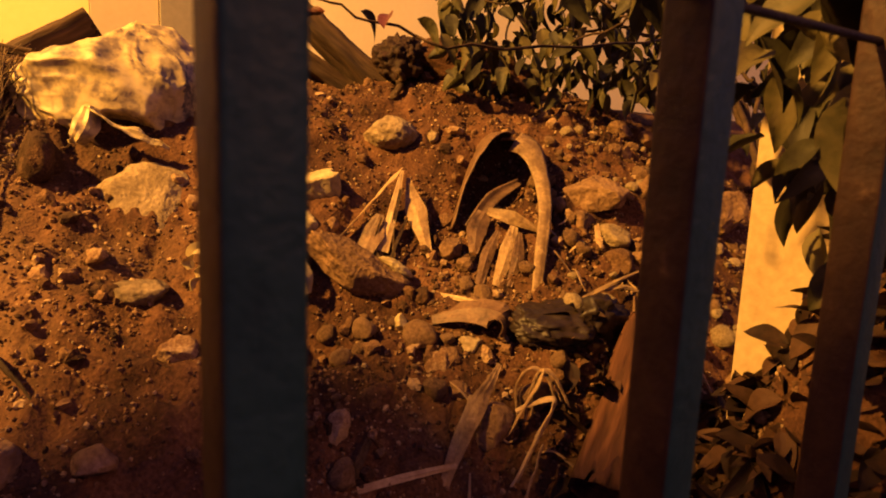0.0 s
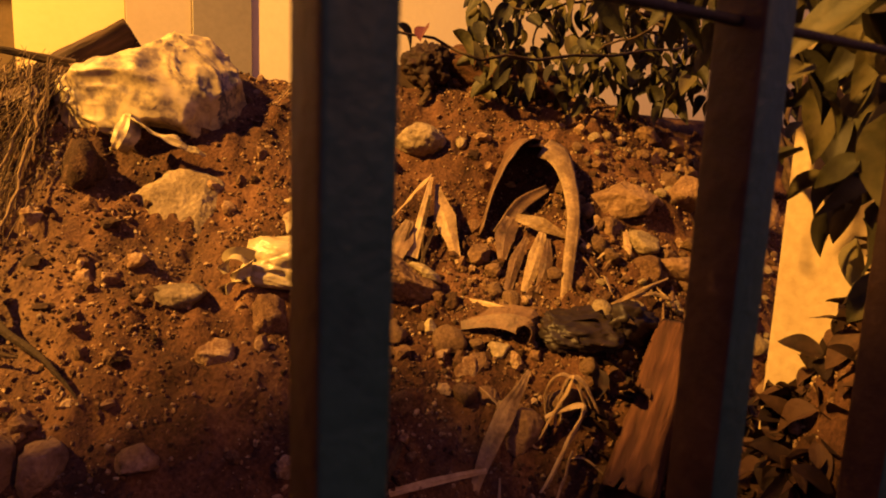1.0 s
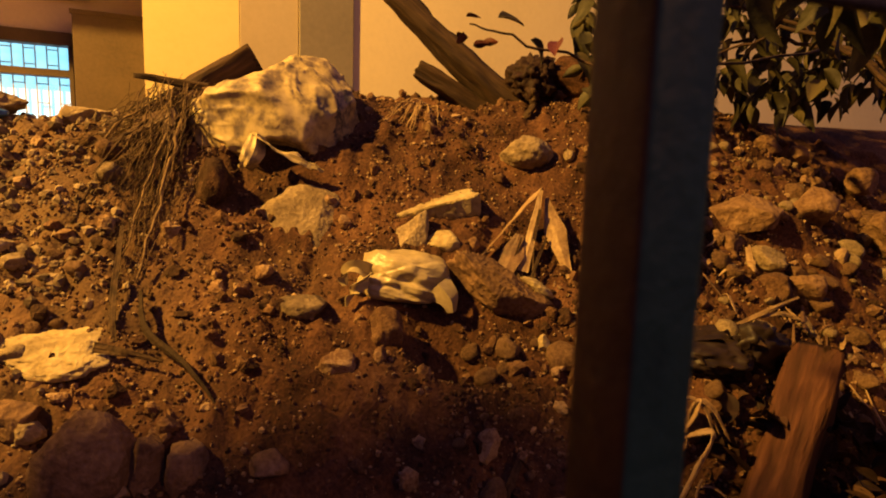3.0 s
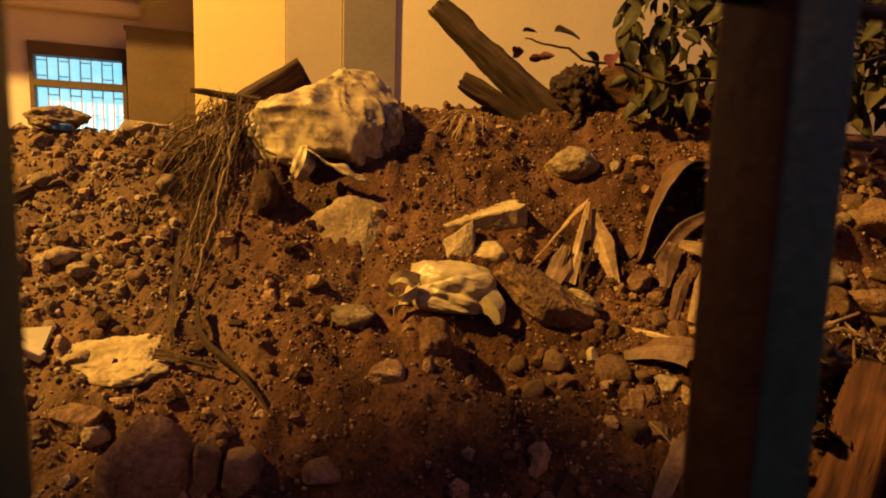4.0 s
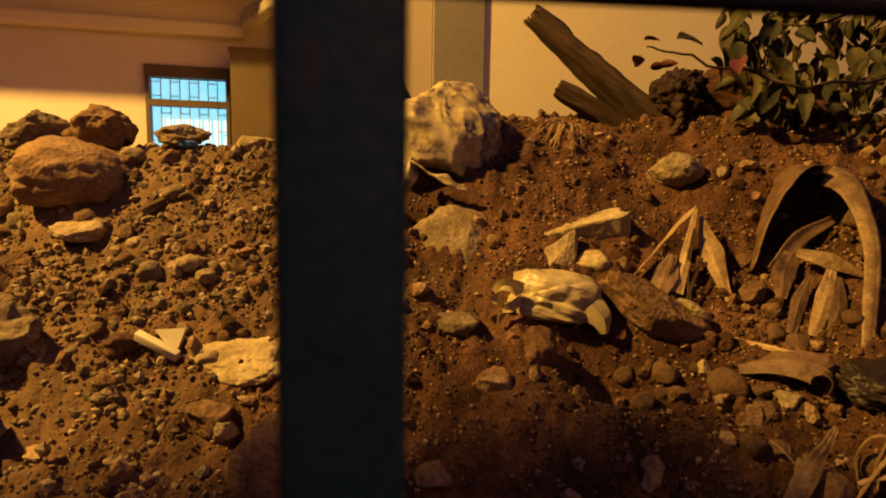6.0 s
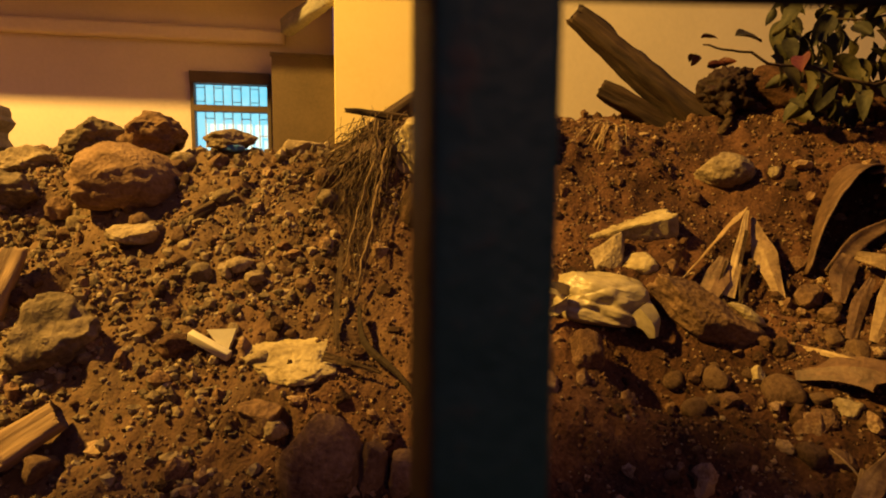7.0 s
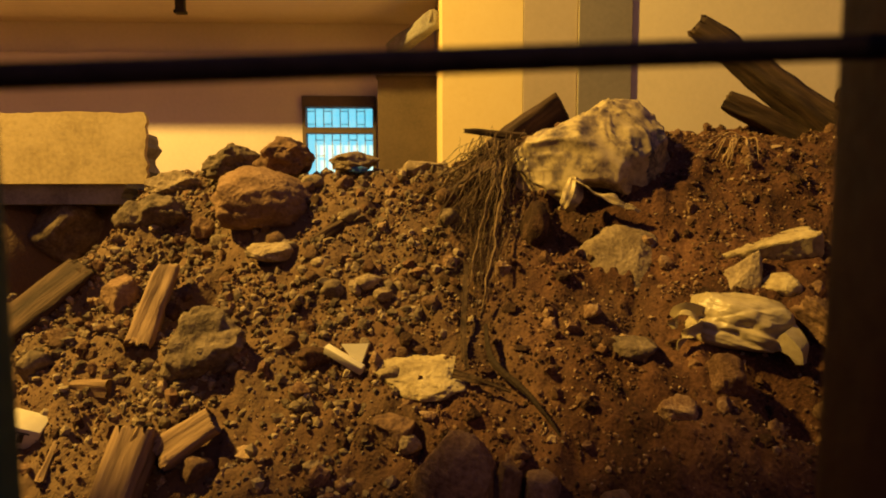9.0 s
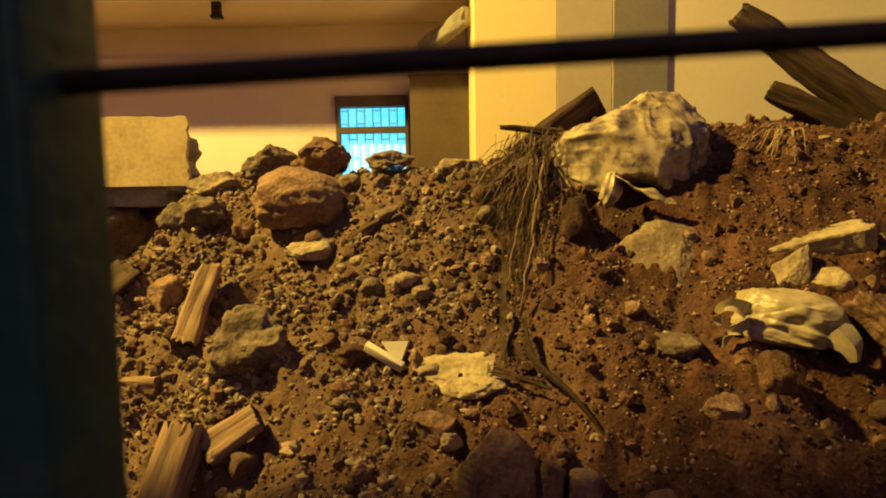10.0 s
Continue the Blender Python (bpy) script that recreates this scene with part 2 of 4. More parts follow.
def beam_shape(length, w, h, seed, rough=0.006, ragged=0.05, bow=0.0, taper=0.0):
    """A timber along x: a ring of points swept, with worn faces and splintered ends."""
    rng = np.random.default_rng(seed)
    ring = []
    for k in range(28):
        a = 2 * math.pi * k / 28
        c, s = math.cos(a), math.sin(a)
        e = (abs(c) ** 7 + abs(s) ** 7) ** (-1 / 7)
        ring.append((c * e, s * e))
    ring = np.array(ring)
    n = 40
    verts = []
    for i in range(n):
        t = i / (n - 1)
        k = 1 - taper * t
        x = np.full(len(ring), t * length)
        end = rng.uniform(0, ragged, len(ring))
        if i == 0:
            x = x + end
        if i == n - 1:
            x = x - end
        ry, rz = ring[:, 0] * w / 2 * k, ring[:, 1] * h / 2 * k
        q = np.stack([x, ry, rz], 1)
        g = fbm(q * np.array([4, 30, 30]) + seed, 3)
        ry, rz = ry + ring[:, 0] * g * rough, rz + ring[:, 1] * g * rough + bow * math.sin(math.pi * t)
        verts.append(np.stack([x, ry, rz], 1))
    verts = np.concatenate(verts)
    m = len(ring)
    faces = [(i * m + j, i * m + (j + 1) % m, (i + 1) * m + (j + 1) % m, (i + 1) * m + j) for i in range(n - 1) for j in range(m)]
    faces += [tuple(range(m))[::-1], tuple((n - 1) * m + j for j in range(m))]
    return verts, faces


def spline(points, n):
    """Catmull-Rom through a few points."""
    p = np.array(points, float)
    p = np.concatenate([[2 * p[0] - p[1]], p, [2 * p[-1] - p[-2]]])
    out = []
    for s in np.linspace(0, len(p) - 3 - 1e-6, n):
        i = int(s)
        t = s - i
        a, b, c, d = p[i:i + 4]
        out.append(0.5 * (2 * b + (c - a) * t + (2 * a - 5 * b + 4 * c - d) * t * t + (3 * b - a - 3 * c + d) * t ** 3))
    return np.array(out)


def tube_shape(points, r0, r1, sides=6, n=14, wobble=0.0, seed=0):
    c = spline(points, n)
    if wobble:
        c = c + wobble * np.stack([fbm(c * 25 + seed + 9 * k, 2) for k in range(3)], 1)
    verts = []
    for i in range(n):
        d = c[min(i + 1, n - 1)] - c[max(i - 1, 0)]
        d = d / (np.linalg.norm(d) + 1e-9)
        s = np.cross(d, (0.31, 0.17, 0.93))
        s /= np.linalg.norm(s) + 1e-9
        u = np.cross(d, s)
        r = r0 + (r1 - r0) * i / (n - 1)
        for k in range(sides):
            a = 2 * math.pi * k / sides
            verts.append(c[i] + r * (math.cos(a) * s + math.sin(a) * u))
    faces = [(i * sides + j, i * sides + (j + 1) % sides, (i + 1) * sides + (j + 1) % sides, (i + 1) * sides + j) for i in range(n - 1) for j in range(sides)]
    faces += [tuple(range(sides))[::-1], tuple((n - 1) * sides + j for j in range(sides))]
    return verts, faces


def ribbon_shape(points, widths, across, fold=0.25, thick=0.003, n=26, m=7, seed=0, ripple=0.004):
    """A blade: a strip along points, widths along it, folded along its middle; closed, with a thickness."""
    c = spline(points, n)
    wd = np.interp(np.linspace(0, 1, n), np.linspace(0, 1, len(widths)), widths)
    top, low = [], []
    for i in range(n):
        d = c[min(i + 1, n - 1)] - c[max(i - 1, 0)]
        d /= np.linalg.norm(d) + 1e-9
        s = np.array(across, float)
        s = s - d * (s @ d)
        s /= np.linalg.norm(s) + 1e-9
        u = np.cross(s, d)
        for k in range(m):
            q = 2 * k / (m - 1) - 1
            p = c[i] + s * q * wd[i] / 2 + u * (abs(q) - 0.5) * fold * wd[i]
            g = ripple * (vnoise(np.array([p * 22 + seed]))[0] + 0.5 * vnoise(np.array([[q * 6 + seed, i * 0.12, 3.1]]))[0])
            p = p + u * g
            top.append(p + u * thick / 2)
            low.append(p - u * thick / 2)
    v = top + low
    o = n * m
    f = []
    for i in range(n - 1):
        for k in range(m - 1):
            a = i * m + k
            f.append((a, a + 1, a + m + 1, a + m))
            f.append((o + a, o + a + m, o + a + m + 1, o + a + 1))
        for a, b in ((i * m, (i + 1) * m), ((i + 1) * m + m - 1, i * m + m - 1)):
            f.append((a, b, o + b, o + a))
    for k in range(m - 1):
        f.append((k + 1, k, o + k, o + k + 1))
        a = (n - 1) * m + k
        f.append((a, a + 1, o + a + 1, o + a))
    return v, f


def leaf_shape(length, width, curl, fold, seed=0):
    """One leaf along x with a pointed tip, a folded midrib and a curl."""
    n, m = 9, 5
    t = np.linspace(0, 1, n)
    wd = width * np.sin(np.pi * t ** 0.8) ** 0.8 + 0.0005
    v = []
    for i in range(n):
        for k in range(m):
            q = 2 * k / (m - 1) - 1
            wave = 0.05 * width * math.sin(9 * t[i] + seed) * abs(q)
            v.append((t[i] * length, q * wd[i] / 2, fold * abs(q) * wd[i] - curl * length * t[i] ** 2 + wave))
    f = [(i * m + k, (i + 1) * m + k, (i + 1) * m + k + 1, i * m + k + 1) for i in range(n - 1) for k in range(m - 1)]
    return v, f


# ---- ground ----
def ground_height(x, y):
    """Height of the earth bank, without its small relief."""
    v = y - 0.42 * x
    slope = 0.70 + 0.86 * (v - 1.64) + 0.65 * np.minimum(v - 1.52, 0.0)
    slope = np.maximum(slope, 0.12)
    left = 1.0 / (1.0 + np.exp(np.clip((x + 1.75) / 0.12, -40, 40)))
    crest = 1.82 - 0.20 * left - 0.05 * np.clip(v - 3.2, 0.0, 3.0) - 0.6 * np.clip(v - 4.4, 0.0, 1.0)
    k = 0.06
    m = np.minimum(slope, crest) - k * np.log1p(np.exp(-np.abs(slope - crest) / k))
    m = m + 0.24 * np.exp(-((x - 0.68) ** 2 + (y - 2.62) ** 2) / 0.24)
    m = m + 0.06 * np.exp(-((x - 0.05) ** 2 + (y - 2.62) ** 2) / 0.10)
    m = m - 0.04 * np.exp(-((x + 0.1) ** 2 + (y - 2.0) ** 2) / 0.08)
    m = m - 0.09 * np.exp(-((x + 0.92) ** 2 + (y - 2.0) ** 2) / 0.07)
    m = m + 0.06 * np.exp(-((x + 1.2) ** 2 + (y - 2.35) ** 2) / 0.06)
    m = m + 0.16 * np.exp(-((x - 0.45) ** 2 + (y - 1.8) ** 2) / 0.12)
    m = m + 1.28 * np.exp(-((x - 1.0) ** 2 + (y - 1.22) ** 2) / 0.15)
    m = m - 0.13 * np.exp(-((x + 2.75) ** 2 + (y - 1.35) ** 2) / 0.05)
    m = m - 0.35 * np.exp(-((x + 3.5) ** 2 + (y - 1.12) ** 2) / 0.10)
    m = m - 0.16 * np.exp(-((x - 0.17) ** 2 + (y - 2.43) ** 2) / 0.010)
    m = m - 0.21 * np.exp(-(((x + 0.44) / 1.7) ** 2 + (y - 1.79) ** 2) / 0.009)
    m = m - 0.12 * np.exp(-(((x + 1.18) / 1.4) ** 2 + (y - 2.03) ** 2) / 0.008)
    # pits: under the fallen slab, and beside the stake
    def sig(q, soft):
        return 1 / (1 + np.exp(np.clip(-q / soft, -40, 40)))
    m = m - 0.70 * sig(x + 3.76, 0.03) * sig(-3.13 - x - 0.25 * (y - 1.15), 0.025) * sig(y - 0.97, 0.03) * sig(1.44 - y, 0.03)
    m = m - 0.22 * np.exp(-((x + 2.42) ** 2 / 0.0035 + (y - 1.235) ** 2 / 0.014))
    m = m - 0.10 * np.exp(-((x + 2.78) ** 2 + (y - 1.00) ** 2) / 0.005)
    return m


def relief(x, y):
    p = np.stack([x, y, np.zeros_like(x)], 1)
    near = np.exp(-np.maximum(np.hypot(x + 0.7, y - 1.8) - 3.0, 0.0))
    near = near * np.clip((y - 0.40) / 0.2, 0, 1) * np.clip((3.5 - y) / 0.2, 0, 1) * np.clip((x + 3.9) / 0.2, 0, 1) * np.clip((1.9 - x) / 0.2, 0, 1)
    g = 0.030 * fbm(p * 2.3, 3) + 0.026 * np.abs(fbm(p * 6.0 + 5, 3)) + 0.013 * fbm(p * 17 + 9, 3)
    # crumbs: small lumps with flat gaps
    g = g + 0.007 * vnoise(p * 40 + 3) + 0.0045 * vnoise(p * 85)
    # broken ledges
    s = fbm(p * np.array([3.5, 6.5, 1]) + 31, 3)
    g = g + 0.024 * np.clip(s * 6, -0.5, 0.5)
    return g * near


def surface(x, y):
    x, y = np.atleast_1d(np.asarray(x, float)), np.atleast_1d(np.asarray(y, float))
    return ground_height(x, y) + relief(x, y)


def spread(lo, hi, step, far):
    mid = np.arange(lo, hi, step)
    out = np.cumsum(step * 1.35 ** np.arange(1, 26))
    out = out[out < far]
    return np.concatenate([(lo - out)[::-1], mid, hi + out, [hi + far]])


GX, GY = spread(-3.7, 1.7, 0.0095, 400), spread(0.55, 3.3, 0.0095, 400)
gx, gy = np.meshgrid(GX, GY)
gz = surface(gx.ravel(), gy.ravel())
nx, ny = len(GX), len(GY)
idx = np.arange(nx * ny).reshape(ny, nx)
quads = np.stack([idx[:-1, :-1], idx[:-1, 1:], idx[1:, 1:], idx[1:, :-1]], -1).reshape(-1, 4)
me = bpy.data.meshes.new("ground")
me.vertices.add(nx * ny)
me.vertices.foreach_set("co", np.stack([gx.ravel(), gy.ravel(), gz], 1).ravel())
me.loops.add(quads.size)
me.loops.foreach_set("vertex_index", quads.ravel())
me.polygons.add(len(quads))
me.polygons.foreach_set("loop_start", np.arange(0, quads.size, 4))
me.polygons.foreach_set("loop_total", np.full(len(quads), 4))
me.polygons.foreach_set("use_smooth", np.ones(len(quads), bool))
me.update()
me.materials.append(SOIL)
tagged(new("ground", me), "bank of dug red-brown soil with crumbs and ledges", "ground", kind="structure")


def on(x, y):
    return float(surface(x, y)[0])


# ---- building behind the bank (fence coordinates: a along, b away) ----
def structure(name, label, category, made, mat):
    return thing(name, label, category, made, mat, kind="structure", at=FENCE, smooth=False)


# greyer tan strip between the yellow corner and the grey band
structure("wall_panel", "tan strip of house wall", "wall", box_shape(0.30, 0.698, 4.45, 4.70, 0.6, 4.6, 0.006), WALL_TAN)
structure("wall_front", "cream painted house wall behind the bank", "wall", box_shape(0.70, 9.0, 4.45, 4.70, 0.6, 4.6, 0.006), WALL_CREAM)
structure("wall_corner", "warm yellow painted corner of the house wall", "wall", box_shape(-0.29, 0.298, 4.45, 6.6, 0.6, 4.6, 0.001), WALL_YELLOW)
# shadow stripe on the wall, painted as a thin grey strip
structure("shadow_band", "thin grey strip with a shadow band put into its colour", "pilaster", box_shape(0.70, 1.09, 4.425, 4.449, 0.6, 4.598, 0.004), WALL_SHADOW)
# recessed wall with the window opening
W0, W1, WZ0, WZ1 = -1.64, -0.90, 1.55, 2.56
structure("wall_recess", "dusty rose painted wall of the recessed porch", "wall",
          join(box_shape(-7.0, W0, 6.2, 6.42, 0.6, 4.6, 0), box_shape(W1, -0.30, 6.2, 6.42, 0.6, 4.6, 0),
               box_shape(W0, W1, 6.2, 6.42, WZ1, 4.6, 0), box_shape(W0, W1, 6.2, 6.42, 0.6, WZ0, 0)), WALL_ROSE)
structure("ceiling", "peach painted porch ceiling slab", "ceiling", box_shape(-7.0, -0.296, 5.15, 6.198, 3.28, 3.46, 0.01), WALL_ROSE)
structure("ceiling_ledge", "rounded plaster ledge under the porch ceiling", "ledge", box_shape(-7.0, -0.75, 6.08, 6.198, 2.84, 2.97, 0.03), WALL_ROSE)
win = thing("window_1", "small lit window with white vertical grille bars", "window", kind="structure", at=FENCE)
part("window_frame", join(box_shape(W0, W1, 6.14, 6.24, WZ1 - 0.10, WZ1 + 0.01, 0.004), box_shape(W0, W0 + 0.035, 6.16, 6.24, WZ0, WZ1 - 0.1, 0.003),
     box_shape(W1 - 0.035, W1, 6.16, 6.24, WZ0, WZ1 - 0.1, 0.003), box_shape(W0 + 0.035, W1 - 0.035, 6.16, 6.24, 2.20, 2.26, 0.003)), DOOR_BROWN, win, smooth=False)
part("pane", box_shape(W0 + 0.035, W1 - 0.035, 6.27, 6.28, 2.26, WZ1 - 0.1, 0), glow, win, "pane lit bluish white from inside", smooth=False)
part("pane", box_shape(W0 + 0.035, W1 - 0.035, 6.27, 6.28, WZ0, 2.20, 0), glow, win, "pane lit bluish white from inside", smooth=False)
for k in range(1, 8):
    x = W0 + 0.035 + (W1 - W0 - 0.07) * k / 8
    part("grille_bar", box_shape(x - 0.004, x + 0.004, 6.235, 6.25, WZ0, WZ1 - 0.1, 0), WIN_FRAME, win, smooth=False)
for z in (2.30, 2.43, 2.14, 1.98):
    for k in range(8):
        x = W0 + 0.035 + (W1 - W0 - 0.07) * k / 8
        if (k + int(z * 100)) % 2:
            part("grille_link", box_shape(x + 0.005, x + 0.079, 6.236, 6.249, z - 0.004, z + 0.004, 0), WIN_FRAME, win, smooth=False)
shutter = thing("shutter", "open brown painted steel shutter beside the window", "shutter", at=FENCE)
part("panel", box_shape(-0.86, -0.27, 5.88, 5.91, 1.2, 2.70, 0.004), DOOR_BROWN, shutter, smooth=False)
part("edge_rail", box_shape(-0.875, -0.255, 5.87, 5.90, 2.68, 2.72, 0.004), DOOR_BROWN, shutter, smooth=False)
part("hinge", tube_shape([(-0.27, 5.86, 1.9), (-0.27, 5.86, 2.05)], 0.012, 0.012, 8, 3), RUST, shutter)
brace_a, brace_b = ab(-0.72, 5.9, 2.95), ab(-0.36, 5.2, 3.02)
d = brace_b - brace_a
thing("roof_strut", "sloping plastered strut under the porch roof", "strut", beam_shape(d.length + 0.1, 0.12, 0.15, 5, 0.01, 0.02), CONCRETE,
      at=Matrix.Translation(brace_a) @ d.to_track_quat("X", "Z").to_matrix().to_4x4())
thing("ceiling_hook", "short dark iron hook hanging from the porch ceiling", "hook",
      join(box_shape(-2.56, -2.48, 5.40, 5.46, 3.16, 3.279, 0.008), box_shape(-2.57, -2.47, 5.39, 5.47, 3.14, 3.17, 0.008)), RUST, at=FENCE)
def gable_shape(a0, a1, b0, b1, z0, z1):
    """An upright wall across the fence line whose top slopes from z0 down to z1."""
    v = [(a, b, z) for a in (a0, a1) for b, z in ((b0, 0.0), (b1, 0.0), (b1, z1), (b0, z0))]
    return v, [(3, 2, 1, 0), (4, 5, 6, 7), (0, 1, 5, 4), (1, 2, 6, 5), (2, 3, 7, 6), (3, 0, 4, 7)]


# out-of-view blocker, added so the lamp leaves the near ground in shadow
structure("shade_wall", "unseen added wall with a sloping top, shading the foreground", "wall", gable_shape(-2.75, -2.50, -0.8, 1.80, 5.35, 4.10), PLASTER)
structure("wall_pillar", "cream plastered pillar at the end of the fence", "pillar", box_shape(1.50, 1.95, 0.12, 0.81, 0.0, 3.2, 0.012), PLASTER)

# ---- fence ----
fence = thing("fence", "teal painted steel fence of square tubes, paint chipped", "fence", at=pose(-0.098, 0.2589, 0, 0, 0, 35.0))
for a in (-1.41, -1.06, -0.7072, -0.35, 0.0, 0.3613, 0.7226, 1.084, 1.44):
    post = part("post", box_shape(a, a + 0.0432, 0.0, 0.0468, -0.3, 2.75, 0.004), PAINT, fence)
    post.data.materials.append(POST_BROWN)
    # left and back faces of each post are brown
    for face in post.data.polygons:
        if face.normal.x < -0.6 or face.normal.y > 0.6:
            face.material_index = 1
part("rail", tube_shape([(-2.2, 0.0234, 1.522), (-0.64, 0.0234, 1.589), (-0.3, 0.0234, 1.603), (0.0, 0.0234, 1.6165), (1.6, 0.0234, 1.685)], 0.0045, 0.0045, 10, 16), RUST, fence, "thin dark iron rod")

def bag_shape(w, d, h, seed, wrinkle, level=5, flat=0.0):
    v, f = BALLS[level]
    v = np.sign(v) * np.abs(v) ** 0.8
    s = seed * 3.7
    crease = (1 - np.abs(fbm(v * np.array([1.6, 1.6, 2.2]) + s, 3))) ** 2 + 0.2
    fine = (1 - np.abs(fbm(v * 4.0 + s, 2))) ** 3 + 0.35
    out = v / np.linalg.norm(v, axis=1)[:, None]
    v = v + out * (wrinkle * (crease - 0.6) + wrinkle * 0.35 * (fine - 0.6) + 0.10 * fbm(v * 0.9 + s, 2))[:, None]
    v[:, 2] = np.where(v[:, 2] < -0.55, -0.55 + (v[:, 2] + 0.55) * (1 - flat), v[:, 2])
    return v * np.array([w / 2, d / 2, h / 2]), f



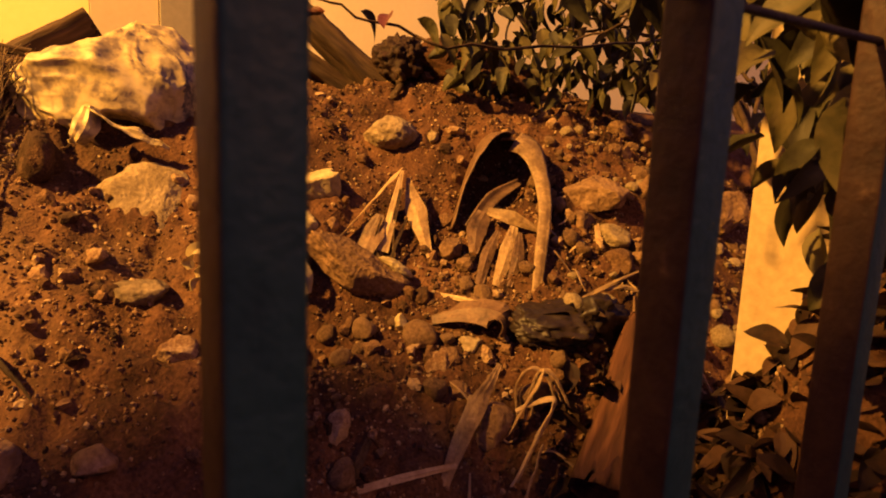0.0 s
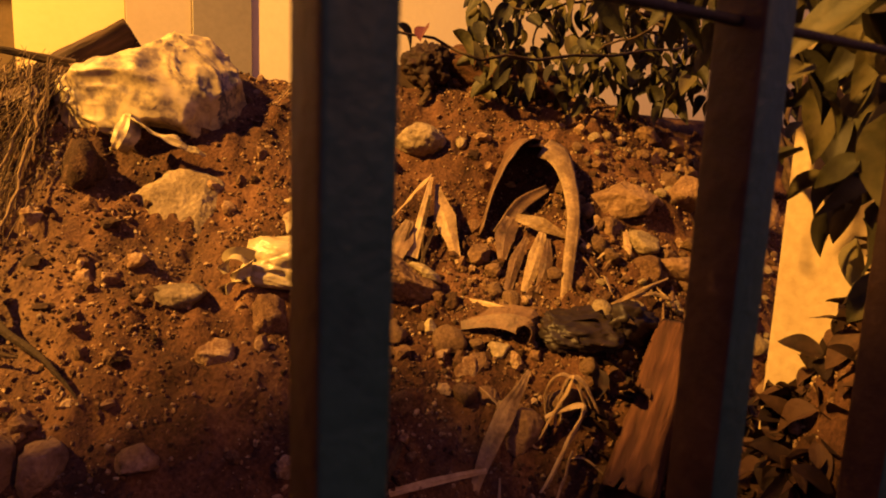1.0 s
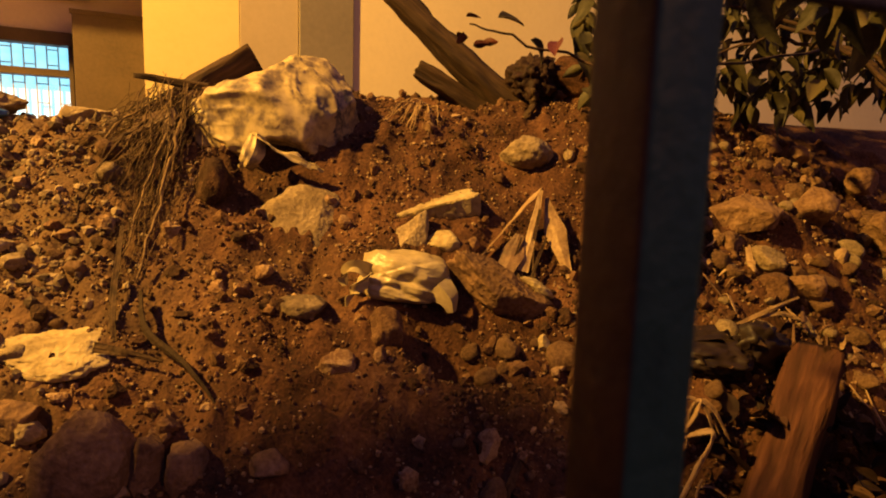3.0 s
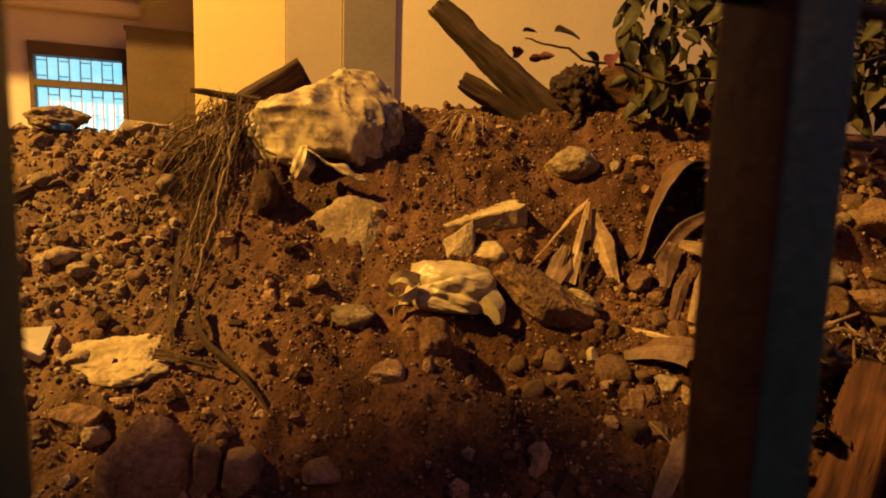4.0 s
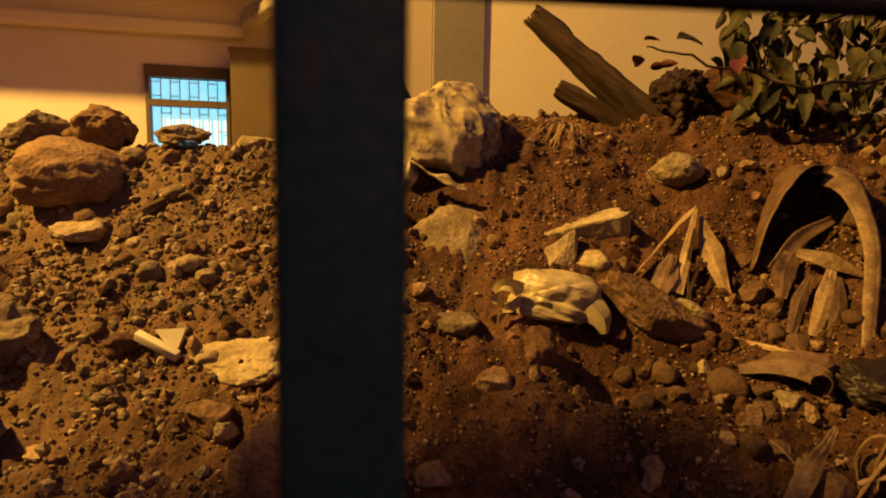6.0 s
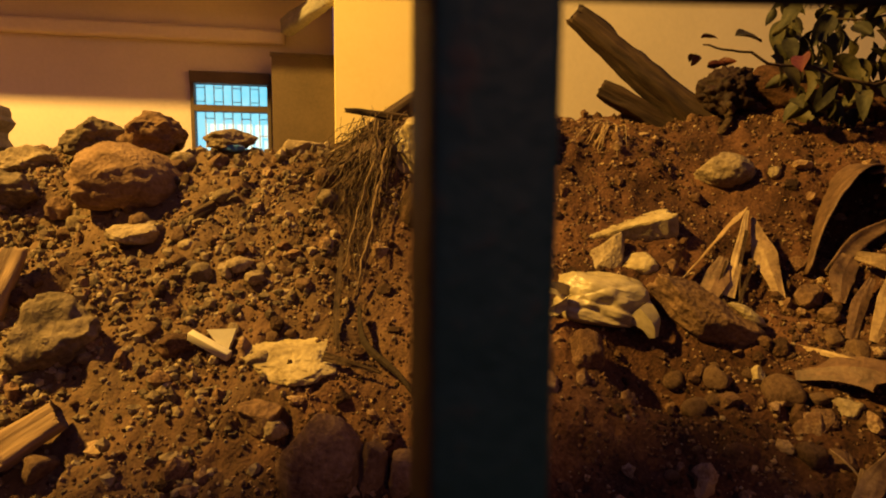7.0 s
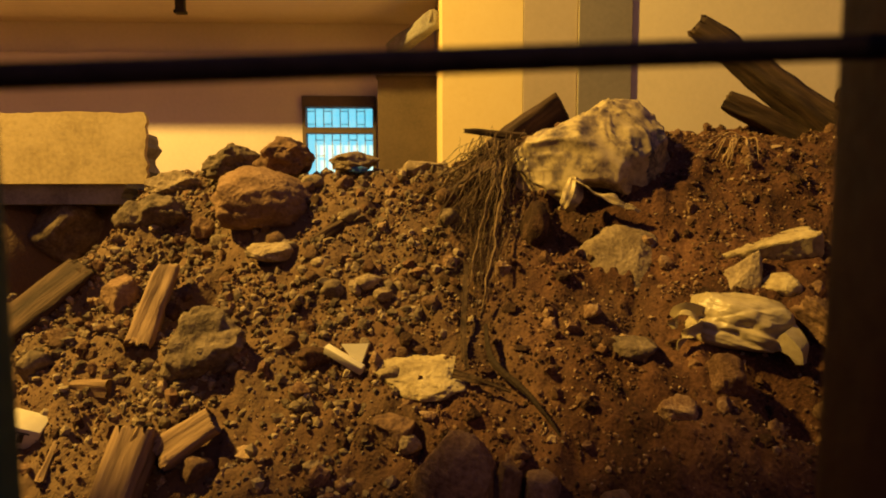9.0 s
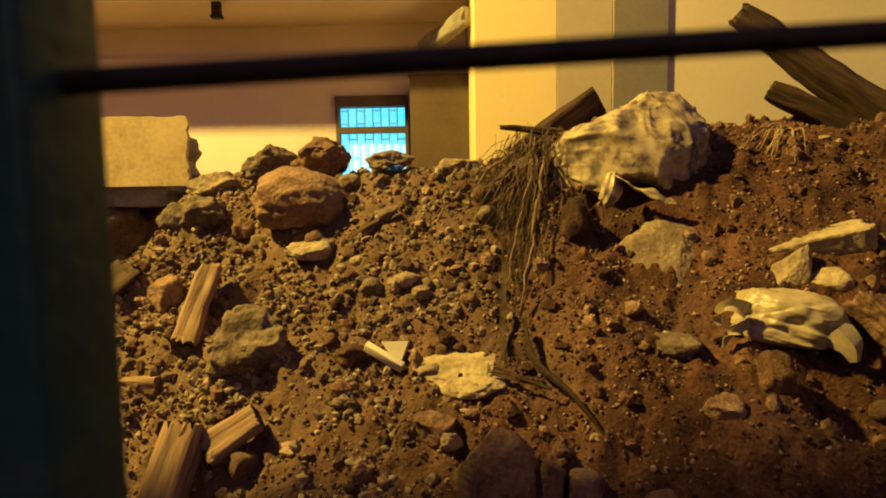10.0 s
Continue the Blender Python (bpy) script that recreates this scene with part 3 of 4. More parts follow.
# ---- stones and clods: label, material, x, y, z, width, height, yaw, roughness ----
STONES = [
    ("rounded pale brown stone lying on the bank", ROCK_PALE, -0.25, 2.53, 1.60, 0.235, 0.145, 10, 0.06),
    ("small pale stone on the bank", ROCK_PALE, -0.07, 2.55, 1.59, 0.05, 0.05, 15, 0.05),
    ("small yellow stone beside the cone stone", ROCK_YELLOW, -0.51, 2.08, 1.25, 0.145, 0.085, 12, 0.05),
    ("small tan stone chip on the bank", ROCK_BROWN, -0.41, 2.10, 1.24, 0.06, 0.066, 30, 0.04),
    ("flat grey stone on the soil", ROCK_GREY, -0.89, 1.72, 1.07, 0.18, 0.08, 25, 0.07),
    ("red-brown clump of earth under the sack", CLOD, -1.33, 1.93, 1.43, 0.14, 0.20, 15, 0.10),
    ("small yellow pebble on soil", ROCK_YELLOW, -0.13, 1.89, 0.955, 0.05, 0.063, 15, 0.04),
    ("tan broken stone below the palm fan", ROCK_BROWN, 0.03, 2.17, 1.17, 0.091, 0.071, 40, 0.05),
    ("tan broken stone below the palm fan", ROCK_BROWN, 0.08, 2.12, 1.12, 0.07, 0.06, 15, 0.05),
    ("brown earth clod on the slope", CLOD, -0.07, 1.99, 1.02, 0.06, 0.08, 15, 0.08),
    ("porous pale stone among clods", ROCK_PALE, 0.10, 1.86, 0.90, 0.10, 0.062, 15, 0.14),
    ("brown earth clod on the slope", CLOD, 0.00, 1.80, 0.85, 0.095, 0.10, 15, 0.08),
    ("brown earth clod on the slope", CLOD, -0.07, 1.86, 0.91, 0.078, 0.10, 50, 0.08),
    ("brown earth clod on the slope", CLOD, -0.73, 1.59, 0.93, 0.115, 0.10, 15, 0.12),
    ("brown earth clod on the slope", CLOD, -0.61, 1.57, 0.87, 0.07, 0.095, 15, 0.12),
    ("brown earth clod on the slope", CLOD, -0.63, 1.72, 1.01, 0.12, 0.145, 15, 0.12),
    ("grey glassy stone half in the soil", ROCK_GREY, -0.81, 1.54, 0.90, 0.10, 0.06, 10, 0.06),
    ("orange-brown stone chip on the soil", ROCK_BROWN, -0.82, 1.33, 0.735, 0.13, 0.08, 25, 0.08),
    ("tall brown block of stone", ROCK_BROWN, -1.24, 1.18, 0.76, 0.235, 0.27, 20, 0.06),
    ("narrow brown stone standing in the soil", ROCK_BROWN, -1.10, 1.23, 0.76, 0.08, 0.17, 15, 0.06),
    ("narrow brown stone standing in the soil", ROCK_BROWN, -1.01, 1.25, 0.74, 0.10, 0.17, 25, 0.06),
    ("pale stone in the shade of a block", ROCK_PALE, -1.40, 1.18, 0.83, 0.07, 0.068, 15, 0.06),
    ("large blocky tan boulder on the rubble", ROCK_BROWN, -2.47, 1.55, 1.525, 0.49, 0.29, 32, 0.07),
    ("jagged rubble lump on the crest", ROCK_GREY, -2.78, 1.66, 1.72, 0.27, 0.21, 32, 0.18),
    ("jagged brown rubble lump on the crest", ROCK_BROWN, -2.50, 1.76, 1.72, 0.28, 0.19, 32, 0.15),
    ("flat broken block on the crest", ROCK_GREY, -2.24, 1.90, 1.71, 0.25, 0.10, 28, 0.10),
    ("pale chalky stone on the crest", ROCK_PALE, -1.95, 2.02, 1.665, 0.24, 0.10, 30, 0.09),
    ("dark rubble lump near the slab", ROCK_GREY, -3.01, 1.53, 1.60, 0.27, 0.15, 32, 0.16),
    ("rough rubble block on the bank", ROCK_GREY, -2.91, 1.40, 1.47, 0.24, 0.18, 32, 0.12),
    ("round brown stone on the rubble", ROCK_BROWN, -2.70, 1.46, 1.41, 0.12, 0.10, 32, 0.06),
    ("rough rubble block on the bank", ROCK_GREY, -3.02, 1.32, 1.44, 0.16, 0.18, 32, 0.12),
    ("pale flat stone half buried", ROCK_PALE, -2.25, 1.45, 1.345, 0.21, 0.09, 36, 0.08),
    ("small pale stone on the rubble", ROCK_PALE, -2.03, 1.48, 1.30, 0.075, 0.045, 32, 0.05),
    ("pale broken stone on the rubble", ROCK_PALE, -1.81, 1.50, 1.24, 0.11, 0.065, 60, 0.06),
    ("pale broken stone on the rubble", ROCK_PALE, -1.84, 1.46, 1.22, 0.06, 0.06, 32, 0.06),
    ("pale broken stone on the rubble", ROCK_PALE, -1.73, 1.49, 1.20, 0.075, 0.05, 10, 0.06),
    ("large pale lump of mortar and gravel", ROCK_GREY, -2.19, 1.08, 1.03, 0.31, 0.27, 32, 0.14),
    ("brown pointed stone between timbers", ROCK_BROWN, -2.67, 1.05, 1.17, 0.135, 0.17, 32, 0.06),
    ("grey stone lit on one side", ROCK_GREY, -2.74, 0.77, 0.96, 0.13, 0.14, 32, 0.05),
    ("brown earth clod on the slope", CLOD, -1.84, 1.23, 1.01, 0.145, 0.085, 32, 0.10),
    ("brown stone lying in the shade", ROCK_BROWN, -1.46, 1.20, 0.85, 0.14, 0.115, 32, 0.10),
    ("brown stone lying in the shade", ROCK_BROWN, -1.48, 1.28, 0.91, 0.09, 0.055, 32, 0.08),
    ("broad red-brown stone in the bank", ROCK_BROWN, 0.61, 2.45, 1.38, 0.30, 0.16, 0, 0.07),
    ("tan stone set in the bank", ROCK_BROWN, 0.54, 2.34, 1.27, 0.145, 0.095, 20, 0.06),
    ("pale tan stone in the bank", ROCK_PALE, 0.66, 2.31, 1.22, 0.145, 0.095, -20, 0.06),
    ("tan stone set in the bank", ROCK_BROWN, 0.44, 2.36, 1.32, 0.08, 0.10, 0, 0.06),
    ("small stone near the crest", ROCK_BROWN, 0.80, 2.86, 1.66, 0.13, 0.10, 0, 0.06),
    ("small stone near the crest", ROCK_BROWN, 0.79, 2.70, 1.55, 0.08, 0.08, 40, 0.06),
    ("small stone near the crest", ROCK_BROWN, 0.94, 2.86, 1.63, 0.09, 0.09, 0, 0.06),
    ("tan lump of stone in the bank", ROCK_BROWN, 0.90, 2.56, 1.40, 0.20, 0.17, 10, 0.07),
    ("tan lump of stone in the bank", ROCK_BROWN, 1.26, 2.68, 1.31, 0.21, 0.19, 30, 0.07),
    ("tan lump of stone in the bank", ROCK_BROWN, 1.20, 2.85, 1.52, 0.14, 0.11, 8, 0.07),
    ("tan lump of stone in the bank", ROCK_BROWN, 0.79, 2.27, 1.13, 0.13, 0.11, 8, 0.07),
    ("flat brown stone at the foot of the dry strap", ROCK_BROWN, 0.40, 1.99, 1.01, 0.135, 0.065, 0, 0.07),
    ("dark moist clod of earth", CLOD, 0.67, 2.22, 1.12, 0.155, 0.13, 0, 0.10),
    ("brown block of stone among dry straw", ROCK_BROWN, 0.17, 1.64, 0.72, 0.145, 0.14, 10, 0.07),
    ("brown stone among loose clods", ROCK_BROWN, 0.03, 1.80, 0.87, 0.065, 0.075, 0, 0.07),
    ("brown stone among loose clods", ROCK_BROWN, 0.06, 1.72, 0.79, 0.08, 0.07, 0, 0.08),
    ("brown earth clod on the slope", CLOD, -0.19, 1.64, 0.77, 0.085, 0.115, 0, 0.12),
    ("brown earth clod on the slope", CLOD, -0.27, 1.55, 0.74, 0.075, 0.11, 0, 0.12),
]
for i, (label, mat, x, y, z, w, h, yaw, rough) in enumerate(STONES):
    big = w > 0.2
    name = "earth_clod" if mat is CLOD else "stone"
    ob = thing(name, label, "clod" if mat is CLOD else "stone", stone_shape(w * 1.06, max(w, h) * 0.85, h * 1.12, 100 + i, 5 if big else 4, 6 if "boulder" in label else 3 if "rounded" in label else 10, rough, 0.025), mat,
               group="earth clods" if mat is CLOD else "stones on the bank", at=pose(x, y, z, random.uniform(-8, 8), random.uniform(-8, 8), yaw))

# bark-like long rock
thing("stone", "long brown crusted rock lying down the slope", "stone", stone_shape(0.46, 0.17, 0.17, 41, 5, 9, 0.12, 0.04), ROCK_BROWN, "stones on the bank", at=pose(-0.27, 1.97, 1.105, 12, 36, 15))
thing("stone", "pale rim of mortar on the long rock", "stone", stone_shape(0.16, 0.06, 0.05, 43, 4, 7, 0.1), ROCK_YELLOW, "stones on the bank", at=pose(-0.17, 2.02, 1.12, 0, 30, 15))
# the flat pale slab of stone under the sack
thing("stone", "flat pale grey slab leaning under the sack", "stone", stone_shape(0.37, 0.10, 0.33, 47, 5, 14, 0.05, 0.03), ROCK_PALE, "stones on the bank", at=pose(-1.00, 2.02, 1.30, -36, 6, 20))


def wedge_shape(w, d, h, seed):
    """A broken paving piece: flat on top, thin at one end and thick at the other, with a crumbled underside."""
    v, f = BALLS[5]
    v = np.sign(v) * np.abs(v) ** 0.38
    v = v / np.abs(v).max(axis=0)
    x, y, z = v.T
    t = 0.5 + 0.5 * x
    top = np.clip(z, 0, 1)
    low = np.clip(-z, 0, 1)
    thick = h * (0.14 + 0.86 * t ** 0.8)
    zz = 0.012 * top - thick * low
    crumb = (low > 0.1) * (0.010 * fbm(v * 4 + seed, 3) + 0.004 * fbm(v * 14 + seed, 2))
    p = np.stack([x * w / 2 * (1 - 0.10 * low), y * d / 2 * (0.55 + 0.45 * t) * (1 - 0.12 * low), zz], 1)
    edge = 0.010 * fbm(np.stack([x * 3, y * 3, np.zeros_like(x)], 1) + seed, 3)
    out = p / (np.linalg.norm(p, axis=1)[:, None] + 1e-6)
    p = p + out * (crumb + edge * (np.hypot(x, y) > 0.8))[:, None]
    p[:, 2] += 0.0015 * fbm(v * 9 + seed, 2)
    return p, f


thing("paving_piece", "broken yellowish paving piece tilted on the bank", "paving piece", wedge_shape(0.33, 0.15, 0.12, 3), ROCK_YELLOW, at=pose(-0.565, 2.17, 1.385, 9, -17, 20))
thing("stone", "pointed grey-yellow stone standing upright", "stone", stone_shape(0.12, 0.09, 0.25, 53, 5, 14, 0.05), ROCK_PALE, "stones on the bank", at=pose(-0.625, 2.04, 1.265, -10, 12, 15))
thing("mortar_patch", "flat yellow patch of crumbled mortar", "mortar", stone_shape(0.36, 0.26, 0.07, 59, 5, 8, 0.10, 0.05), ROCK_YELLOW, at=pose(-1.47, 1.37, 0.985, 25, 4, 20))
thing("tile_shard", "long cream glazed tile shard", "tile shard", box_shape(-0.075, 0.075, -0.012, 0.012, -0.016, 0.016, 0.003), WHITE_TILE, "tile shards", at=pose(-1.71, 1.25, 1.02, 20, 24, 12))
thing("tile_shard", "three-cornered cream glazed tile shard", "tile shard", ([(-0.05, 0, 0.03), (0.045, 0, 0.035), (0.02, 0, -0.05), (-0.05, 0.02, 0.03), (0.045, 0.02, 0.035), (0.02, 0.02, -0.05)],
      [(0, 1, 2)[::-1], (3, 4, 5), (0, 1, 4, 3), (1, 2, 5, 4), (2, 0, 3, 5)]), WHITE_TILE, "tile shards", at=pose(-1.69, 1.28, 1.035, -20, 0, 25), smooth=False)

# ---- plaster slab on the rubble ----
slab = thing("plaster_slab", "broken wall slab with yellow painted plaster face", "wall slab", at=FENCE)



def plate_shape(w, h, thick, seed, rag=0.02):
    """An upright plate along x with broken edges: a grid front and back, joined round the rim."""
    nu, nv = 60, 16
    front = []
    for j in range(nv):
        for i in range(nu):
            u, v = i / (nu - 1), j / (nv - 1)
            jag = rag * (0.5 + vnoise(np.array([[v * 14, seed, 0.5]]))[0] + 0.5 * vnoise(np.array([[v * 40, seed, 0.5]]))[0])
            top = 0.6 * rag * (vnoise(np.array([[u * 16, seed, 2.5]]))[0] + 0.4 * vnoise(np.array([[u * 50, seed, 2.5]]))[0])
            front.append((u * (w - jag), -thick / 2 + 0.0012 * vnoise(np.array([[u * 12, v * 5, seed]]))[0], v * (h + top * v)))
    n = nu * nv
    vs = front + [(x, thick / 2, z) for x, y, z in front]
    fs = []
    for j in range(nv - 1):
        for i in range(nu - 1):
            a = j * nu + i
            fs.append((a, a + 1, a + nu + 1, a + nu))
            fs.append((n + a, n + a + nu, n + a + nu + 1, n + a + 1))
    rim = [i for i in range(nu)] + [j * nu + nu - 1 for j in range(1, nv)] + [(nv - 1) * nu + i for i in range(nu - 2, -1, -1)] + [j * nu for j in range(nv - 2, 0, -1)]
    for k, a in enumerate(rim):
        b = rim[(k + 1) % len(rim)]
        fs.append((b, a, n + a, n + b))
    return vs, fs


part("face", plate_shape(1.72, 0.35, 0.03, 4.4, 0.03), SLAB_FACE, slab, "yellow painted plaster with a ragged edge", False).matrix_basis = pose(-3.50, 3.07, 1.62, -4, 0, 0)
part("core", plate_shape(1.58, 0.40, 0.40, 8.1, 0.03), CONCRETE, slab, "raw grey concrete", False).matrix_basis = pose(-3.50, 3.292, 1.51, -3, 0, 0)
for q, (a, b, z, w) in enumerate(((-2.35, 3.3, 1.50, 0.5), (-3.1, 3.35, 1.46, 0.6))):
    thing("stone", "dark rubble block under the slab", "stone", stone_shape(w, 0.4, 0.42, 75 + q, 4, 10, 0.1), ROCK_GREY, "stones on the bank", at=Matrix.Translation(ab(a, b, z - 0.08)))


thing("plastic_scrap", "small crumpled scrap of blue plastic", "plastic scrap", bag_shape(0.09, 0.05, 0.03, 31, 0.3, 3), BLUE, at=pose(-2.16, 1.86, 1.675, 0, 0, 20))

# ---- timbers ----
def timber(name, label, p, q, w, h, seed, mat, ragged=0.06, taper=0.0, roll=0, rough=0.008):
    p, q = Vector(p), Vector(q)
    d = q - p
    m = Matrix.Translation(p) @ d.to_track_quat("X", "Z").to_matrix().to_4x4() @ pose(0, 0, 0, roll, 0, 0)
    return thing(name, label, "timber", beam_shape(d.length, w, h, seed, rough, ragged, 0, taper), mat, "timbers", at=m)


timber("timber", "splintered old roof beam leaning on the crest", (-0.30, 2.92, 1.78), (-0.94, 2.78, 2.34), 0.15, 0.125, 3, WOOD_DARK, 0.07, 0.35, 20, 0.014)
timber("timber", "charred stub of timber beside the beam", (-0.47, 2.90, 1.80), (-0.80, 2.80, 1.99), 0.08, 0.09, 4, WOOD_DARK, 0.03, 0.2, 0, 0.01)
timber("timber", "thick weathered board end over the sack", (-1.70, 2.22, 1.70), (-1.45, 2.48, 1.97), 0.10, 0.15, 6, WOOD_DARK, 0.05, 0.0, 10, 0.012)
timber("timber", "pointed splinter of wood over the roots", (-1.46, 2.13, 1.80), (-1.71, 2.02, 1.835), 0.05, 0.035, 7, WOOD_DARK, 0.02, 0.7)
timber("timber", "flat broken lath above the roots", (-1.44, 2.15, 1.80), (-1.66, 2.10, 1.755), 0.07, 0.02, 8, WOOD, 0.03, 0.1)
timber("timber", "split pale wooden stake stuck in the rubble", (-2.42, 0.96, 1.01), (-2.58, 1.20, 1.28), 0.085, 0.07, 9, WOOD_PALE, 0.04, 0.1, 10)
timber("timber", "short pale wooden post standing in the soil", (-2.05, 0.62, 0.62), (-2.13, 0.80, 0.85), 0.13, 0.08, 10, WOOD_PALE, 0.06, 0.05, 0)
timber("timber", "sawn block of wood lying on the soil", (-2.05, 0.80, 0.77), (-1.95, 0.93, 0.87), 0.10, 0.06, 11, WOOD_PALE, 0.05, 0.1, 30)
timber("timber", "short pale offcut of wood", (-2.55, 0.81, 0.895), (-2.42, 0.87, 0.90), 0.05, 0.055, 12, WOOD_PALE, 0.01)
timber("timber", "wide grey board lying on the rubble", (-2.96, 0.70, 1.02), (-2.93, 1.06, 1.28), 0.17, 0.035, 13, WOOD_DARK, 0.05, 0.0, 20)
timber("timber", "dark stick between the stones", (-2.13, 1.53, 1.37), (-2.02, 1.66, 1.47), 0.045, 0.04, 14, WOOD_DARK, 0.02)
timber("timber", "reddish bark log beside the leaf litter", (0.43, 1.46, 0.61), (0.72, 1.95, 0.985), 0.15, 0.12, 15, BARK, 0.12, 0.1, 0, 0.012)
timber("timber", "thin slanting stick below the offcut", (-2.43, 0.70, 0.79), (-2.34, 0.60, 0.70), 0.02, 0.012, 16, WOOD_PALE, 0.02)
carton = thing("carton", "small cream carton with a dark printed mark", "carton", at=pose(-2.56, 0.66, 0.80, 18, 22, 50))
part("body", box_shape(-0.055, 0.055, -0.045, 0.045, -0.04, 0.04, 0.003), WHITE_TILE, carton)
for x0, x1, z0, z1 in ((-0.03, -0.012, -0.018, 0.02), (-0.004, 0.012, -0.014, 0.02), (-0.03, 0.026, 0.022, 0.027)):
    part("print_bar", box_shape(x0, x1, -0.0468, -0.0452, z0, z1, 0), RUST, carton, smooth=False)


# ---- sacks and bags ----
def step(x, soft):
    return 1 / (1 + np.exp(np.clip(-x / soft, -40, 40)))


def sack_shape():
    """A slumped sack: a low pointed end, a full square end, sharp drag folds, and a torn mouth drawn in at its front."""
    v, f = BALLS[6]
    v = np.sign(v) * np.abs(v) ** 0.72
    x, y, z = v.T * 1.0
    rise = 0.42 + 0.66 / (1 + np.exp(-(x + 0.30) * 3.2))
    z = np.where(z > 0, z * rise, z * (0.30 + 0.75 / (1 + np.exp(-(x + 0.15) * 6))))
    y = y * (0.85 + 0.15 * z)
    x = np.where(x > 0, x * 0.84, x)
    v = np.stack([x, y, z], 1)
    s = 11.3
    cut = np.random.default_rng(12)
    for _ in range(9):
        n = cut.normal(size=3)
        n /= np.linalg.norm(n)
        v = v - np.maximum(v @ n - cut.uniform(0.66, 0.86), 0)[:, None] * n * 0.8
    out = v / np.linalg.norm(v, axis=1)[:, None]
    warp = v + 0.25 * np.stack([fbm(v * 1.7 + s + 7 * k, 2) for k in range(3)], 1)
    # folds hang from the crown and run down to the torn mouth
    drag = (1 - np.abs(vnoise(np.stack([warp[:, 0] * 3.4 + warp[:, 2] * 1.5, warp[:, 1] * 1.4, warp[:, 2] * 0.9], 1) + s))) ** 5
    cross = (1 - np.abs(vnoise(np.stack([warp[:, 0] * 1.6, warp[:, 1] * 2.0, warp[:, 2] * 4.6 + warp[:, 0] * 2.0], 1) + 2 * s))) ** 6
    tiny = (1 - np.abs(fbm(warp * np.array([8, 8, 5]) + s, 2))) ** 5
    v = v + out * (0.055 * drag + 0.036 * cross + 0.010 * tiny + 0.05 * fbm(v * 1.1 + s, 2) - 0.035)[:, None]
    v = v * np.array([0.37, 0.26, 0.315])
    u, w = (v[:, 0] - 0.03 - 0.25 * (v[:, 2] + 0.13)) / 0.135, (v[:, 2] + 0.140 + 0.35 * (v[:, 0] - 0.03)) / 0.075
    r = np.clip(1 - u * u - w * w, 0, 1) * (v[:, 1] < 0)
    v[:, 1] += 0.20 * r ** 0.4
    return v, f


sack = thing("sack", "torn woven sack with faded print, slumped on the bank", "sack", at=pose(-1.235, 2.27, 1.64, -8, 0, 26))
sack_body = part("body", sack_shape(), SACK, sack)
part("lip", ribbon_shape([(-0.10, -0.235, -0.045), (-0.03, -0.255, -0.095), (0.06, -0.26, -0.135), (0.15, -0.245, -0.185)], [0.015, 0.04, 0.035, 0.012], (0.1, 0.75, 0.6), 0.1, 0.003, ripple=0.02), SACK, sack, "ragged torn lip", False)
part("flap", ribbon_shape([(-0.085, -0.235, -0.05), (-0.095, -0.25, -0.11), (-0.125, -0.25, -0.165), (-0.15, -0.24, -0.175)], [0.05, 0.085, 0.06, 0.008], (1, 0.1, 0.1), 0.2, 0.003, ripple=0.02), SACK, sack, "hanging torn corner of the sack", False)
# the printed band down the full side
sack_body.data.materials.append(SACK_PRINT)
for face in sack_body.data.polygons:
    c = face.center
    if 0.205 < c.x - 0.10 * c.z < 0.265 and c.y < 0.02 and -0.13 < c.z < 0.17:
        face.material_index = 1


def knotted_bag_shape():
    """A half-full thin bag: a lump with overlapping folds across its front."""
    v, f = BALLS[6]
    v = np.sign(v) * np.abs(v) ** 0.78
    x, y, z = v.T
    out = v / np.linalg.norm(v, axis=1)[:, None]
    lump = 0.16 * fbm(v * 1.5 + 4.2, 2)
    bend = 0.16 * fbm(v * np.array([1.3, 0.4, 0.6]) + 9.1, 2)
    front = step(-y - 0.05, 0.12)
    folds = 0.0
    for slope, at, depth in ((-0.30, -0.12, 0.15), (-0.45, -0.5, 0.10), (0.25, 0.42, 0.05)):
        q = z - slope * x - at + bend
        folds = folds - depth * step(q, 0.018) * np.exp(-np.maximum(q, 0) / 0.35)
    pleat = (1 - np.abs(vnoise(np.stack([x * 1.5 + bend * 2, y * 2, z * 6.5 + x * 2.2], 1) + 3.3))) ** 6
    fine = (1 - np.abs(fbm(v * np.array([3.5, 5, 7]) + 7.7, 2))) ** 5
    v = v + out * (lump + folds * front + 0.028 * pleat + 0.012 * fine)[:, None]
    v[:, 2] = np.where(v[:, 2] < -0.6, -0.6 + (v[:, 2] + 0.6) * 0.4, v[:, 2])
    return v * np.array([0.148, 0.115, 0.098]), f


bag = thing("plastic_bag", "crumpled cream plastic bag lying on the soil", "plastic bag", at=pose(-0.615, 1.91, 1.140, -6, 5, 15))
part("body", knotted_bag_shape(), BAG, bag)
part("handle", ribbon_shape([(-0.11, -0.05, 0.005), (-0.15, -0.07, 0.03), (-0.185, -0.07, 0.025), (-0.20, -0.06, -0.005), (-0.19, -0.06, -0.035)], [0.07, 0.045, 0.035, 0.045, 0.02], (0.1, 0.3, 1), 0.4, 0.003), BAG, bag, "twisted bag handle", False)
part("handle", ribbon_shape([(-0.11, -0.08, 0.0), (-0.145, -0.10, -0.025), (-0.17, -0.10, -0.065), (-0.18, -0.09, -0.10)], [0.06, 0.045, 0.03, 0.006], (0.5, 0, 1), 0.4, 0.003), BAG, bag, "twisted bag handle", False)
